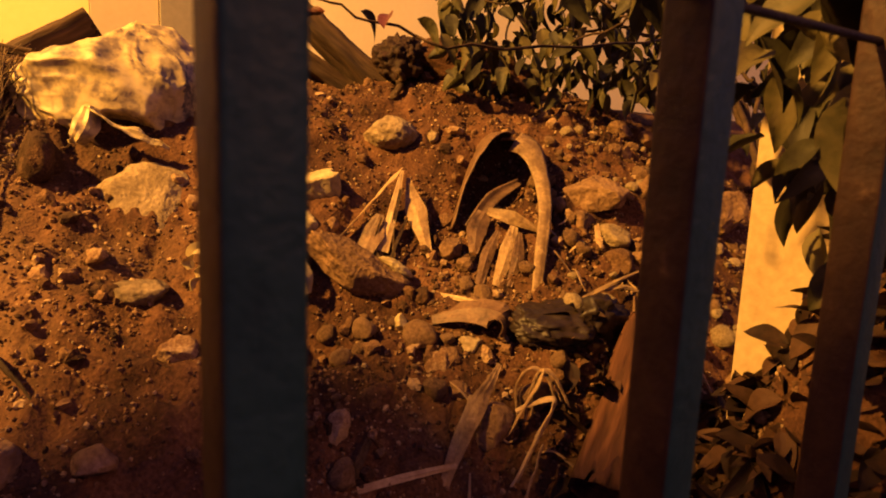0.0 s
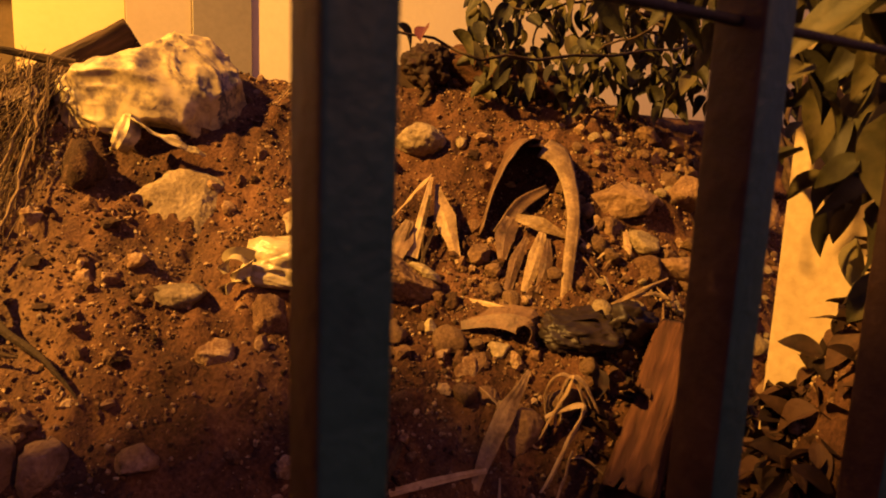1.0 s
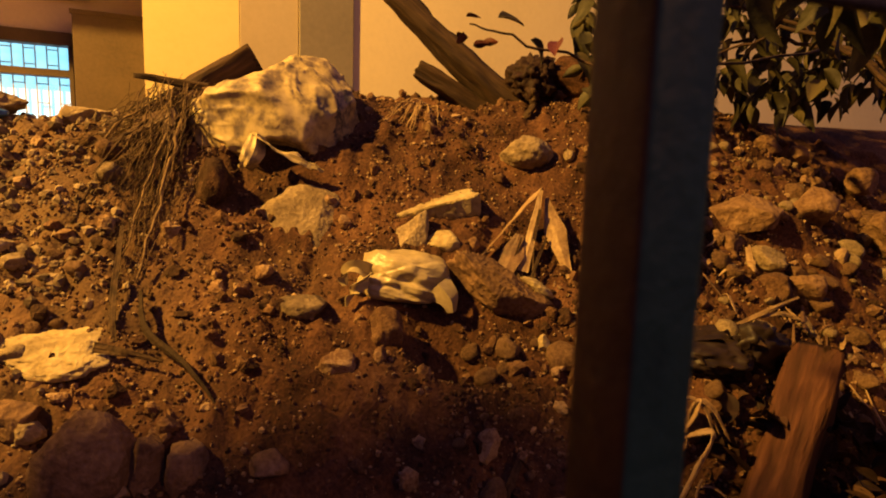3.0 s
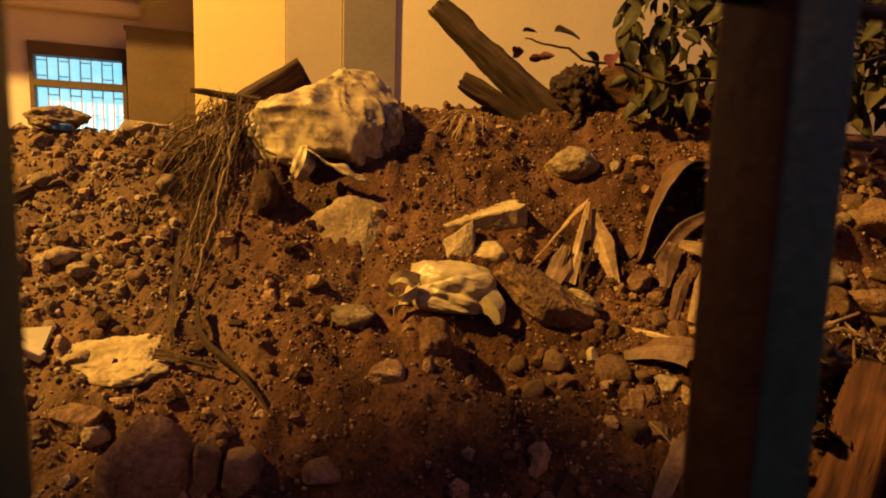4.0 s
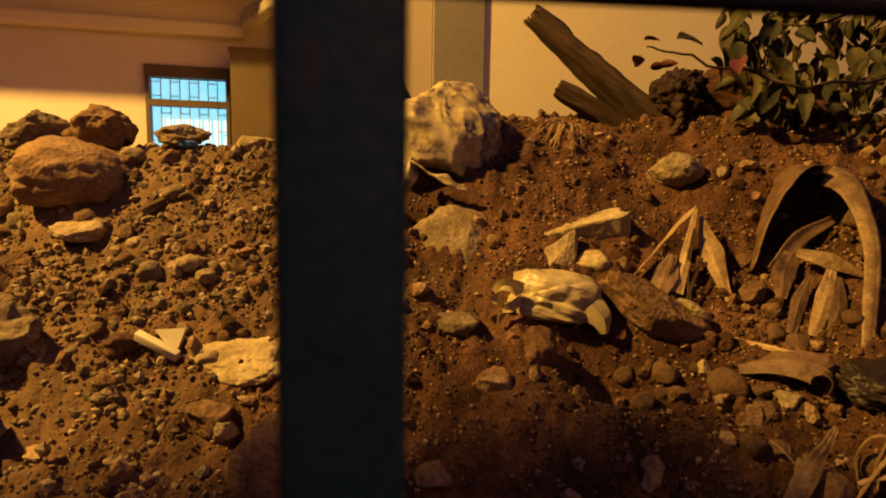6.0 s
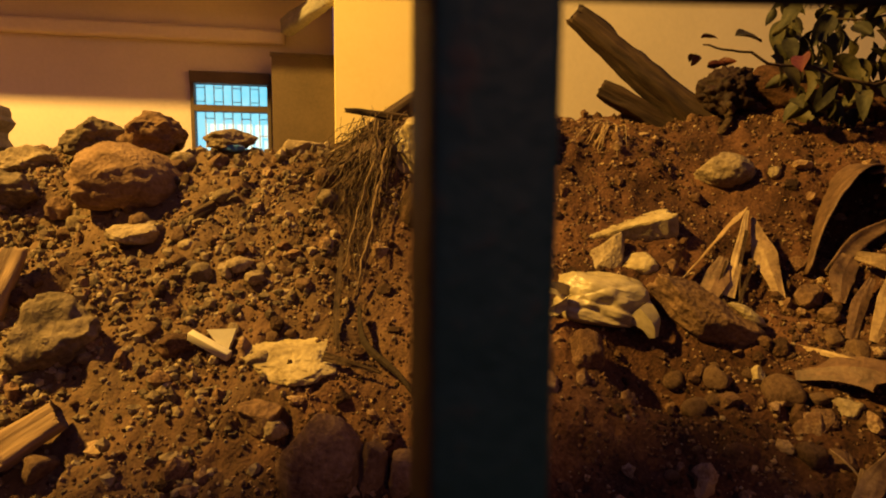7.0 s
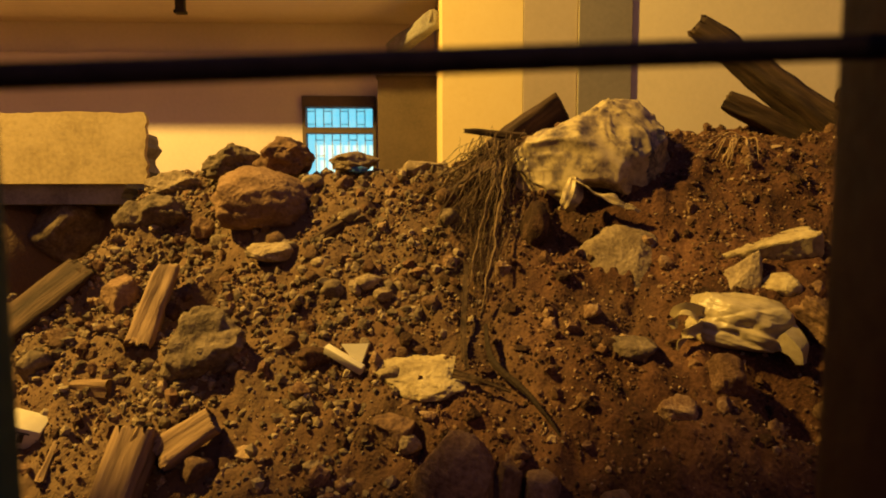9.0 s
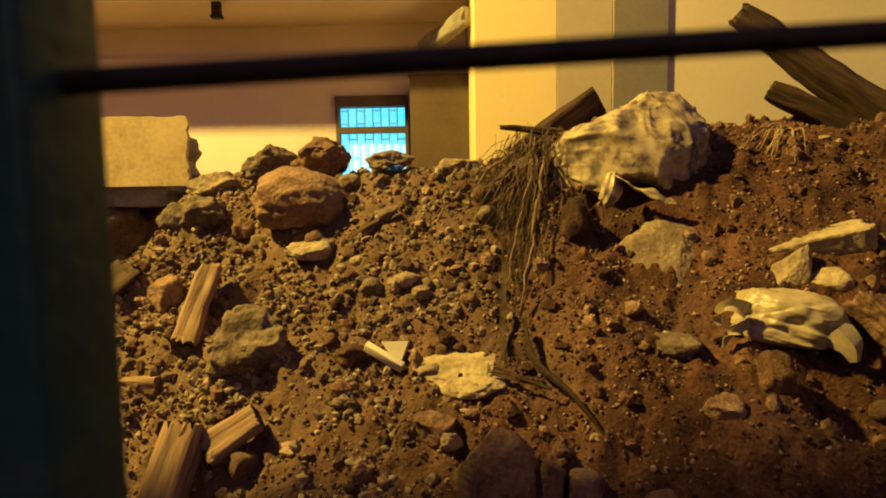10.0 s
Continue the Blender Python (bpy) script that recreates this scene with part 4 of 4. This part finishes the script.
part("tail", ribbon_shape([(0.11, -0.09, 0.0), (0.15, -0.10, -0.04), (0.165, -0.095, -0.085)], [0.10, 0.075, 0.03], (0.6, 0.2, 0.8), 0.3, 0.003), BAG, bag, "loose gathered end of the bag", False)
film = thing("plastic_bag", "crumpled shiny black plastic bag on the earth", "plastic bag", at=pose(0.38, 1.90, 0.975, 20, 0, 10))
part("body", bag_shape(0.27, 0.19, 0.10, 21, 0.24), BLACK, film)
part("fold", bag_shape(0.18, 0.12, 0.16, 27, 0.40, 4), BLACK, film).matrix_basis = pose(0.16, 0.02, 0.0, 0, 30, 20)

# ---- dry palm parts ----
sheath = thing("palm_sheath", "dry curled palm sheath arched over a dark hollow", "palm sheath")
part("arch", ribbon_shape([(0.02, 2.28, 1.22), (0.07, 2.36, 1.41), (0.14, 2.45, 1.55), (0.205, 2.50, 1.605), (0.27, 2.49, 1.585), (0.315, 2.46, 1.54)],
     [0.10, 0.20, 0.26, 0.26, 0.20, 0.12], (0.05, 0.97, 0.16), 0.03, 0.006, 34, 9), DRY_DARK, sheath, "dark brown hollow shell")
part("strap", ribbon_shape([(0.27, 2.42, 1.585), (0.325, 2.40, 1.555), (0.365, 2.34, 1.46), (0.375, 2.22, 1.33), (0.35, 2.10, 1.18), (0.325, 1.99, 1.02)],
     [0.12, 0.11, 0.065, 0.05, 0.045, 0.035], (1, 0.35, 0.25), 0.12, 0.005, 34, 7), DRY, sheath, "pale brown curling strap")
part("inner_blade", ribbon_shape([(0.29, 2.38, 1.42), (0.18, 2.32, 1.35), (0.09, 2.24, 1.24)], [0.03, 0.06, 0.04], (0, 0.4, 1), 0.2, 0.004), DRY_DARK, sheath)


def blade(label, pts, widths, across=(1, 0.3, 0), mat=DRY, fold=0.07, name="palm_frond", group="dry palm fronds", seed=0):
    return thing(name, label, "dry leaf", ribbon_shape(pts, widths, across, fold, 0.003, 26, 7, seed), mat, group, smooth=False)


blade("narrow dry palm blade leaning in a fan", [(-0.17, 2.26, 1.46), (-0.26, 2.20, 1.35), (-0.37, 2.06, 1.21)], [0.012, 0.035, 0.03], (0.6, 0.3, 0.7))
blade("split dry palm blade leaning in a fan", [(-0.17, 2.25, 1.45), (-0.19, 2.18, 1.32), (-0.22, 2.09, 1.16)], [0.012, 0.035, 0.04])
blade("broad dry palm blade leaning in a fan", [(-0.15, 2.27, 1.42), (-0.11, 2.21, 1.30), (-0.05, 2.13, 1.14)], [0.012, 0.085, 0.02], (1, 0.2, 0.1))
blade("short torn brown palm frond", [(-0.24, 2.15, 1.29), (-0.26, 2.11, 1.22), (-0.29, 2.05, 1.14)], [0.03, 0.09, 0.05], (1, 0.1, 0.2), DRY_DARK)
blade("thin dry stalk of palm", [(-0.17, 2.21, 1.38), (-0.19, 2.14, 1.24), (-0.18, 2.10, 1.14)], [0.012, 0.014, 0.01], mat=ROOT)
blade("thin dry stalk of palm", [(-0.14, 2.18, 1.28), (-0.17, 2.11, 1.20), (-0.19, 2.07, 1.13)], [0.008, 0.012, 0.01], mat=ROOT)
blade("thin dry stalk of palm", [(-0.23, 2.13, 1.28), (-0.25, 2.09, 1.18), (-0.21, 2.05, 1.12)], [0.008, 0.012, 0.01], mat=ROOT)
blade("bright bent husk strip under the sheath", [(0.16, 2.24, 1.31), (0.25, 2.21, 1.29), (0.35, 2.20, 1.25)], [0.03, 0.055, 0.02], (0, 0.3, 1))
blade("dry husk strip below the sheath", [(0.26, 2.20, 1.26), (0.235, 2.13, 1.18), (0.19, 2.05, 1.06)], [0.03, 0.065, 0.03])
blade("dry husk strip below the sheath", [(0.20, 2.19, 1.24), (0.16, 2.13, 1.16), (0.13, 2.06, 1.06)], [0.02, 0.05, 0.03], mat=DRY_DARK)
blade("dry husk strip below the sheath", [(0.28, 2.19, 1.24), (0.27, 2.12, 1.16), (0.235, 2.05, 1.06)], [0.02, 0.05, 0.02], mat=DRY_DARK)
blade("hanging torn husk of palm", [(0.15, 2.25, 1.30), (0.12, 2.20, 1.24), (0.11, 2.15, 1.16)], [0.06, 0.08, 0.03], mat=DRY_DARK)
blade("dark folded husk flap on the soil", [(-0.03, 1.93, 0.97), (0.08, 1.91, 1.005), (0.19, 1.88, 1.00), (0.20, 1.85, 0.93)], [0.06, 0.10, 0.14, 0.10], (0, 0.8, 0.5), DRY_DARK, 0.15)
blade("thin straight stick over the husk flap", [(-0.02, 2.00, 1.035), (0.05, 1.97, 1.03), (0.15, 1.93, 1.02)], [0.015, 0.018, 0.012], (0, 0.5, 1))
blade("broad dry reed blade leaning by the stone", [(0.18, 1.66, 0.91), (0.115, 1.61, 0.80), (0.06, 1.54, 0.70), (0.02, 1.48, 0.59)], [0.012, 0.06, 0.045, 0.02])
blade("narrow dry reed beside the stone", [(0.10, 1.64, 0.82), (0.075, 1.59, 0.73), (0.045, 1.53, 0.64)], [0.015, 0.022, 0.015])
blade("flat reed lying on the soil", [(-0.20, 1.43, 0.63), (-0.08, 1.46, 0.655), (0.06, 1.50, 0.675)], [0.02, 0.022, 0.016], (0, 0.6, 1))
blade("broken twig with frayed end", [(-0.18, 1.50, 0.74), (-0.205, 1.46, 0.68), (-0.24, 1.41, 0.60)], [0.02, 0.026, 0.02], mat=ROOT)
blade("straw lying between the stones", [(0.49, 2.01, 1.04), (0.60, 2.07, 1.08), (0.72, 2.14, 1.12)], [0.012, 0.016, 0.01], (0, 0.5, 1))
blade("straw lying between the stones", [(0.58, 2.06, 1.06), (0.65, 2.09, 1.07), (0.72, 2.11, 1.05)], [0.01, 0.014, 0.01], (0, 0.5, 1))
for i, (pts, w) in enumerate((
        ([(0.24, 1.65, 0.75), (0.23, 1.67, 0.84), (0.27, 1.67, 0.90), (0.32, 1.66, 0.88), (0.35, 1.64, 0.80)], 0.022),
        ([(0.26, 1.63, 0.75), (0.27, 1.65, 0.84), (0.30, 1.66, 0.90), (0.35, 1.65, 0.87), (0.39, 1.63, 0.78)], 0.018),
        ([(0.21, 1.61, 0.72), (0.28, 1.64, 0.84), (0.31, 1.66, 0.90)], 0.024),
        ([(0.28, 1.66, 0.76), (0.29, 1.67, 0.86), (0.33, 1.68, 0.89), (0.37, 1.67, 0.80)], 0.016),
        ([(0.23, 1.63, 0.78), (0.28, 1.63, 0.81), (0.34, 1.62, 0.82), (0.28, 1.56, 0.71), (0.21, 1.50, 0.62)], 0.024),
        ([(0.30, 1.55, 0.72), (0.275, 1.51, 0.66), (0.24, 1.46, 0.58)], 0.020),
        ([(0.33, 1.60, 0.80), (0.27, 1.55, 0.71), (0.23, 1.52, 0.62)], 0.018))):
    blade("curled dry straw in a loose bundle", pts, [w * 0.7, w, w, w * 0.6], (0.3, 0.9, 0.2), DRY, 0.2, "straw", "loose bundle of straw", i)
blade("long dry root strip lying down the slope", [(-1.33, 1.52, 1.13), (-1.27, 1.46, 1.03), (-1.12, 1.42, 0.95), (-1.00, 1.38, 0.86)], [0.016, 0.026, 0.020, 0.008], (0.6, 0, 0.8), ROOT, 0.2)
blade("broad dry leaf bent over the roots", [(-1.525, 1.99, 1.70), (-1.60, 1.95, 1.66), (-1.70, 1.92, 1.58)], [0.02, 0.05, 0.035], (0.3, 0.4, 0.9), DRY_DARK)
blade("torn dry leaf hanging among the roots", [(-1.525, 1.98, 1.71), (-1.515, 1.95, 1.63), (-1.49, 1.93, 1.54)], [0.03, 0.04, 0.008], (1, 0.3, 0), DRY_DARK)
blade("dry root strip hanging down", [(-1.46, 1.62, 1.31), (-1.39, 1.48, 1.11), (-1.345, 1.42, 1.00)], [0.012, 0.02, 0.018], mat=ROOT)
blade("short dry root strip on soil", [(-1.36, 1.36, 1.00), (-1.28, 1.38, 0.985), (-1.18, 1.41, 0.96)], [0.03, 0.022, 0.01], (0.2, 0.3, 1), ROOT)

# loose bits of straw and leaf between the stones
bits = np.random.default_rng(77)
for k in range(46):
    if k < 30:
        x, y = bits.uniform(0.38, 0.95), bits.uniform(1.92, 2.35)
    else:
        x, y = bits.uniform(0.05, 0.45), bits.uniform(1.35, 1.72)
    a, ln = bits.uniform(0, 6.28), bits.uniform(0.04, 0.13)
    dx, dy = math.cos(a) * ln / 2, math.sin(a) * ln / 2
    pts = [(x + s * dx, y + s * dy, on(x + s * dx, y + s * dy) + 0.012 + 0.02 * bits.uniform()) for s in (-1, 0, 1)]
    w = bits.uniform(0.006, 0.022)
    thing("straw", "loose bit of dry straw between stones", "straw", ribbon_shape(pts, [w * 0.5, w, w * 0.3], (-math.sin(a), math.cos(a), 0.3), 0.15, 0.002, 9, 3, k), DRY if k % 3 else DRY_DARK, "loose bits of straw", smooth=False)

# ---- tangle of roots hanging from the crest ----
roots = thing("root_tangle", "tangle of dry hanging roots on the bank", "roots")
rng = np.random.default_rng(5)
strands = []
for i in range(260):
    a = np.array([-1.56, 2.08, 1.77]) + rng.normal(0, 1, 3) * np.array([0.07, 0.05, 0.03])
    s = rng.uniform(0, 1)
    e = np.array([-1.92 + 0.56 * s, 1.93 - 0.40 * s + rng.uniform(-0.12, 0.05), 0.0])
    k = rng.uniform(0.35, 1.0)
    e[:2] = a[:2] + (e[:2] - a[:2]) * k
    lift = rng.uniform(0.0, 0.06)
    mid = 0.5 * (a + e)
    mid[:2] += rng.normal(0, 0.035, 2)
    e[2] = on(e[0], e[1]) + lift * 0.5
    mid[2] = max(on(mid[0], mid[1]) + 0.02 + lift, 0.5 * (a[2] + e[2]) - 0.03)
    strands.append(tube_shape([a, mid, e], 0.0008 + 0.0026 * rng.uniform() ** 2, 0.0006, 5, 12, 0.013, i))
part("fringe", join(*strands), ROOT, roots)["kind"] = "stuff"
for i, (e, m, w) in enumerate((((-1.36, 1.55, 1.15), (-1.43, 1.80, 1.47), 0.011), ((-1.66, 1.64, 1.30), (-1.66, 1.84, 1.55), 0.010), ((-1.45, 1.60, 1.22), (-1.50, 1.82, 1.48), 0.008), ((-1.78, 1.86, 1.55), (-1.68, 1.98, 1.68), 0.013))):
    part("root", tube_shape([(-1.52, 2.08, 1.78), m, e], w * 0.7, w * 0.3, 8, 18, 0.014, i), ROOT, roots)
# small roots on the far crest
tuft = thing("root_tuft", "small tuft of dry roots and straw at the crest", "roots")
for i in range(16):
    a = np.array([-0.70 + rng.normal(0, 0.015), 2.60, on(-0.70, 2.60) + 0.05])
    e = np.array([-0.72 + rng.uniform(-0.14, 0.10), 2.46 + rng.uniform(-0.05, 0.05), 0])
    e[2] = on(e[0], e[1]) + 0.01
    part("root", tube_shape([a, (a + e) / 2 + np.array([0, 0, 0.05]), e], 0.004, 0.0015, 5, 8, 0.01, i), DRY, tuft)
thing("root_stub", "broken root stub sticking out of the crest", "root", tube_shape([(-0.26, 2.76, 1.74), (-0.25, 2.77, 1.82), (-0.23, 2.77, 1.87)], 0.022, 0.012, 8, 10, 0.03, 3), ROOT)
thing("root_ball", "brown tangled root ball on the crest", "root ball", stone_shape(0.26, 0.22, 0.26, 91, 5, 3, 0.30, 0.10), LEAF_DRY, at=pose(-0.25, 2.88, 1.95, 0, 20, 0))
# soil-coloured lump added where the foliage shade lies behind the crest
thing("earth_mound", "added dark mass standing in for shade under the foliage", "earth heap", stone_shape(0.75, 0.4, 0.36, 92, 5, 4, 0.15, 0.05), SOIL, at=pose(0.10, 3.05, 1.90, 0, 6, 10))

# ---- shrub with leathery leaves ----
shrub = thing("shrub", "dark leathery-leaved shrub overhanging the bank", "shrub")
LEAVES = [leaf_shape(0.115, 0.060, c, f, k) for k, (c, f) in enumerate(((0.25, 0.25), (0.5, 0.15), (0.1, 0.35), (0.7, 0.3)))]
leaf_meshes = []
for v, f in LEAVES:
    for mat in (LEAF, LEAF_RED):
        lm = bpy.data.meshes.new("leaf")
        lm.from_pydata([tuple(p) for p in v], [], [tuple(q) for q in f])
        lm.polygons.foreach_set("use_smooth", [True] * len(lm.polygons))
        lm.materials.append(mat)
        leaf_meshes.append(lm)
rng = np.random.default_rng(11)


def add_leaf(p, size, droop, red=False, parent=None):
    ob = new("leaf", leaf_meshes[2 * int(rng.integers(0, 4)) + (1 if red else 0)])
    ob.matrix_basis = pose(p[0], p[1], p[2], rng.uniform(-70, 70), droop + rng.uniform(-25, 25), rng.uniform(0, 360)) @ Matrix.Scale(size, 4)
    ob.parent = parent if parent is not None else shrub


BRANCHES = [
    ((1.20, 2.00, 1.0), (1.15, 2.50, 1.80), (0.70, 2.75, 2.20), (0.12, 2.80, 2.22)),
    ((1.20, 2.00, 1.0), (1.20, 2.60, 1.85), (0.80, 2.85, 2.12), (0.30, 3.05, 2.10)),
    ((1.20, 2.00, 1.0), (1.15, 2.45, 1.80), (0.80, 2.65, 2.10), (0.50, 2.70, 2.02)),
    ((1.22, 1.98, 1.0), (1.25, 2.70, 1.85), (1.00, 2.95, 2.20), (0.60, 3.15, 2.25)),
    ((1.22, 1.98, 1.0), (1.05, 1.85, 1.70), (0.95, 1.65, 1.85), (0.80, 1.45, 1.72)),
    ((1.22, 1.98, 1.0), (1.10, 1.85, 1.60), (1.05, 1.60, 1.70), (0.90, 1.30, 1.62)),
    ((1.22, 1.98, 1.0), (1.15, 2.05, 1.70), (1.05, 1.90, 2.10), (0.80, 1.60, 2.10)),
    ((1.22, 1.98, 1.0), (1.30, 2.50, 1.65), (1.35, 2.80, 1.95), (1.20, 3.00, 2.05)),
]
for i, pts in enumerate(BRANCHES):
    part("branch", tube_shape(pts, 0.016, 0.004, 7, 22, 0.03, i), WOOD_DARK, shrub)


def leaf_spot(k):
    """A place in one of the two clouds of foliage."""
    if k % 5 > 2:
        while True:
            c = ab(rng.uniform(0.82, 1.47), rng.uniform(0.32, 0.95), rng.uniform(1.22, 2.6))
            way = (c.x + 0.117) / (c.y + 0.02)
            if c.z > 1.85 or (way > 0.52 and c.z > (1.36 if way > 0.64 else 1.58)):
                return np.array(c)
    x = rng.uniform(-0.06, 1.60)
    y = rng.uniform(2.62, 3.35)
    low = 1.76 + 0.11 * (y - 1.75) + 0.10 * vnoise(np.array([[x * 5, y * 5, 1.0]]))[0]
    return np.array([x, y, low + 0.62 * rng.uniform(0, 1) ** 1.2])


for k in range(285):
    add_leaf(leaf_spot(k), rng.uniform(0.7, 1.3), 45)
rest = []
for k in range(760):
    v, f = LEAVES[k % 4]
    p = leaf_spot(k)
    m = pose(p[0], p[1], p[2], rng.uniform(-70, 70), 45 + rng.uniform(-25, 25), rng.uniform(0, 360)) @ Matrix.Scale(rng.uniform(0.6, 1.2), 4)
    rest.append(([m @ Vector(q) for q in v], f))
part("foliage", join(*rest), LEAF, shrub)["kind"] = "stuff"
twig_pts = [(0.10, 1.45, 1.76), (-0.10, 1.35, 1.775), (-0.25, 1.30, 1.805), (-0.33, 1.28, 1.82)]
part("twig", tube_shape([(0.85, 2.45, 2.0)] + twig_pts, 0.005, 0.0018, 6, 22, 0.01, 3), WOOD_DARK, shrub)
for p, s, red in (((-0.33, 1.28, 1.855), 0.35, True), ((-0.32, 1.285, 1.84), 0.3, True), ((-0.335, 1.27, 1.895), 0.3, True), ((-0.30, 1.29, 1.845), 0.3, True), ((-0.345, 1.28, 1.865), 0.28, True),
                  ((-0.27, 1.30, 1.90), 0.62, False), ((-0.20, 1.33, 1.86), 0.6, False), ((-0.14, 1.35, 1.86), 0.6, True), ((-0.08, 1.38, 1.86), 0.7, False)):
    add_leaf((p[0], p[1], p[2] - 0.055), s * 1.0, 10, red)

# ---- leaf litter at the foot of the pillar ----
litter = []
for i in range(2600):
    x, y = rng.uniform(0.30, 1.25), rng.uniform(0.70, 1.95)
    if rng.uniform() > math.exp(-((x - 0.9) ** 2 + (y - 1.25) ** 2) / 0.30):
        continue
    v, f = leaf_shape(rng.uniform(0.06, 0.13), rng.uniform(0.035, 0.065), rng.uniform(-0.3, 0.5), rng.uniform(0.1, 0.5), i)
    m = pose(x, y, on(x, y) + rng.uniform(0.0, 0.05), rng.uniform(-45, 45), rng.uniform(-45, 45), rng.uniform(0, 360))
    litter.append(([m @ Vector(p) for p in v], f))
thing("leaf_litter", "heap of fallen brown leaves at the pillar's foot", "leaf litter", join(*litter), LEAF_DRY, kind="stuff")

# ---- crumbs, pebbles and clods strewn over the bank ----
rng = np.random.default_rng(23)


def strew(name, label, mat, count, small, large, level, area, power=2.2, sink=0.25):
    verts, faces, n = [], [], 0
    base, bf = BALLS[level]
    x0, x1, y0, y1 = area
    xs, ys = rng.uniform(x0, x1, count), rng.uniform(y0, y1, count)
    clump = vnoise(np.stack([xs * 4, ys * 4, np.full(count, 7.7)], 1)) + 0.6 * vnoise(np.stack([xs * 11, ys * 11, np.full(count, 3.3)], 1))
    keep = clump > rng.uniform(-1.1, 0.6, count)
    v = ys - 0.42 * xs
    keep &= (v > 0.9) & (v < 3.3)
    xs, ys = xs[keep], ys[keep]
    zs = surface(xs, ys)
    for x, y, z in zip(xs, ys, zs):
        r = small + (large - small) * rng.uniform() ** power
        q = base * (1 + 0.28 * rng.uniform(-1, 1, (len(base), 1)))
        for _ in range(3):
            nrm = rng.normal(size=3)
            nrm /= np.linalg.norm(nrm)
            q = q - np.maximum(q @ nrm - 0.6, 0)[:, None] * nrm
        a = rng.uniform(0, 6.28)
        ca, sa = math.cos(a), math.sin(a)
        q = q * rng.uniform(0.6, 1.2, 3) * r
        q = np.stack([q[:, 0] * ca - q[:, 1] * sa, q[:, 0] * sa + q[:, 1] * ca, q[:, 2]], 1)
        verts.append(q + (x, y, z + r * (0.5 - sink)))
        faces.append(bf + n)
        n += len(base)
    verts, faces = np.concatenate(verts), np.concatenate(faces)
    return thing(name, label, "pebbles", (verts.tolist(), faces.tolist()), mat, kind="stuff", smooth=False)


AREA = (-3.4, 1.6, 0.6, 3.1)
strew("soil_crumbs", "fine crumbs of red-brown soil", CLOD, 72000, 0.0025, 0.010, 1, AREA, 1.8)
strew("soil_clods", "small clods of red-brown soil", CLOD, 5200, 0.008, 0.034, 2, AREA, 3.2)
strew("pebbles", "small pale pebbles in the soil", ROCK_PALE, 3000, 0.0025, 0.009, 1, AREA, 2.5, 0.1)
strew("rubble_chips", "broken tan and grey rubble chips", ROCK_GREY, 4200, 0.005, 0.026, 1, (-3.3, -1.5, 0.8, 2.1), 2.2)
strew("rubble_bits", "broken tan rubble bits", ROCK_PALE, 3200, 0.005, 0.024, 1, (-3.3, -1.4, 0.7, 2.2), 2.6)
# single stones in the gravel of the bank
kinds = []
for k in range(9):
    v, f = stone_shape(1.0, 0.9, 0.75, 300 + k, 3, 9, 0.07)
    sm = bpy.data.meshes.new("stone")
    sm.from_pydata(v.tolist(), [], f.tolist())
    sm.polygons.foreach_set("use_smooth", [True] * len(sm.polygons))
    sm.materials.append((ROCK_BROWN, ROCK_BROWN, ROCK_PALE)[k % 3])
    kinds.append(sm)
for k in range(330):
    zone = (0.38, 1.45, 1.95, 2.95) if k < 205 else ((-3.2, -1.5, 0.85, 1.9) if k < 300 else (-0.4, 0.4, 1.4, 2.1))
    x, y = rng.uniform(zone[0], zone[1]), rng.uniform(zone[2], zone[3])
    r = 0.03 + 0.09 * rng.uniform() ** 2.4
    ob = new("stone", kinds[k % 9 if k < 300 else 3 * (k % 3)])
    ob.matrix_basis = pose(x, y, on(x, y) + r * 0.15, rng.uniform(-30, 30), rng.uniform(-30, 30), rng.uniform(0, 360)) @ Matrix.Scale(r, 4)
    tagged(ob, "pale broken stone lying in the gravel" if k % 3 == 2 and k < 300 else "brown broken stone lying in the gravel", "stone", "loose stones in the gravel")
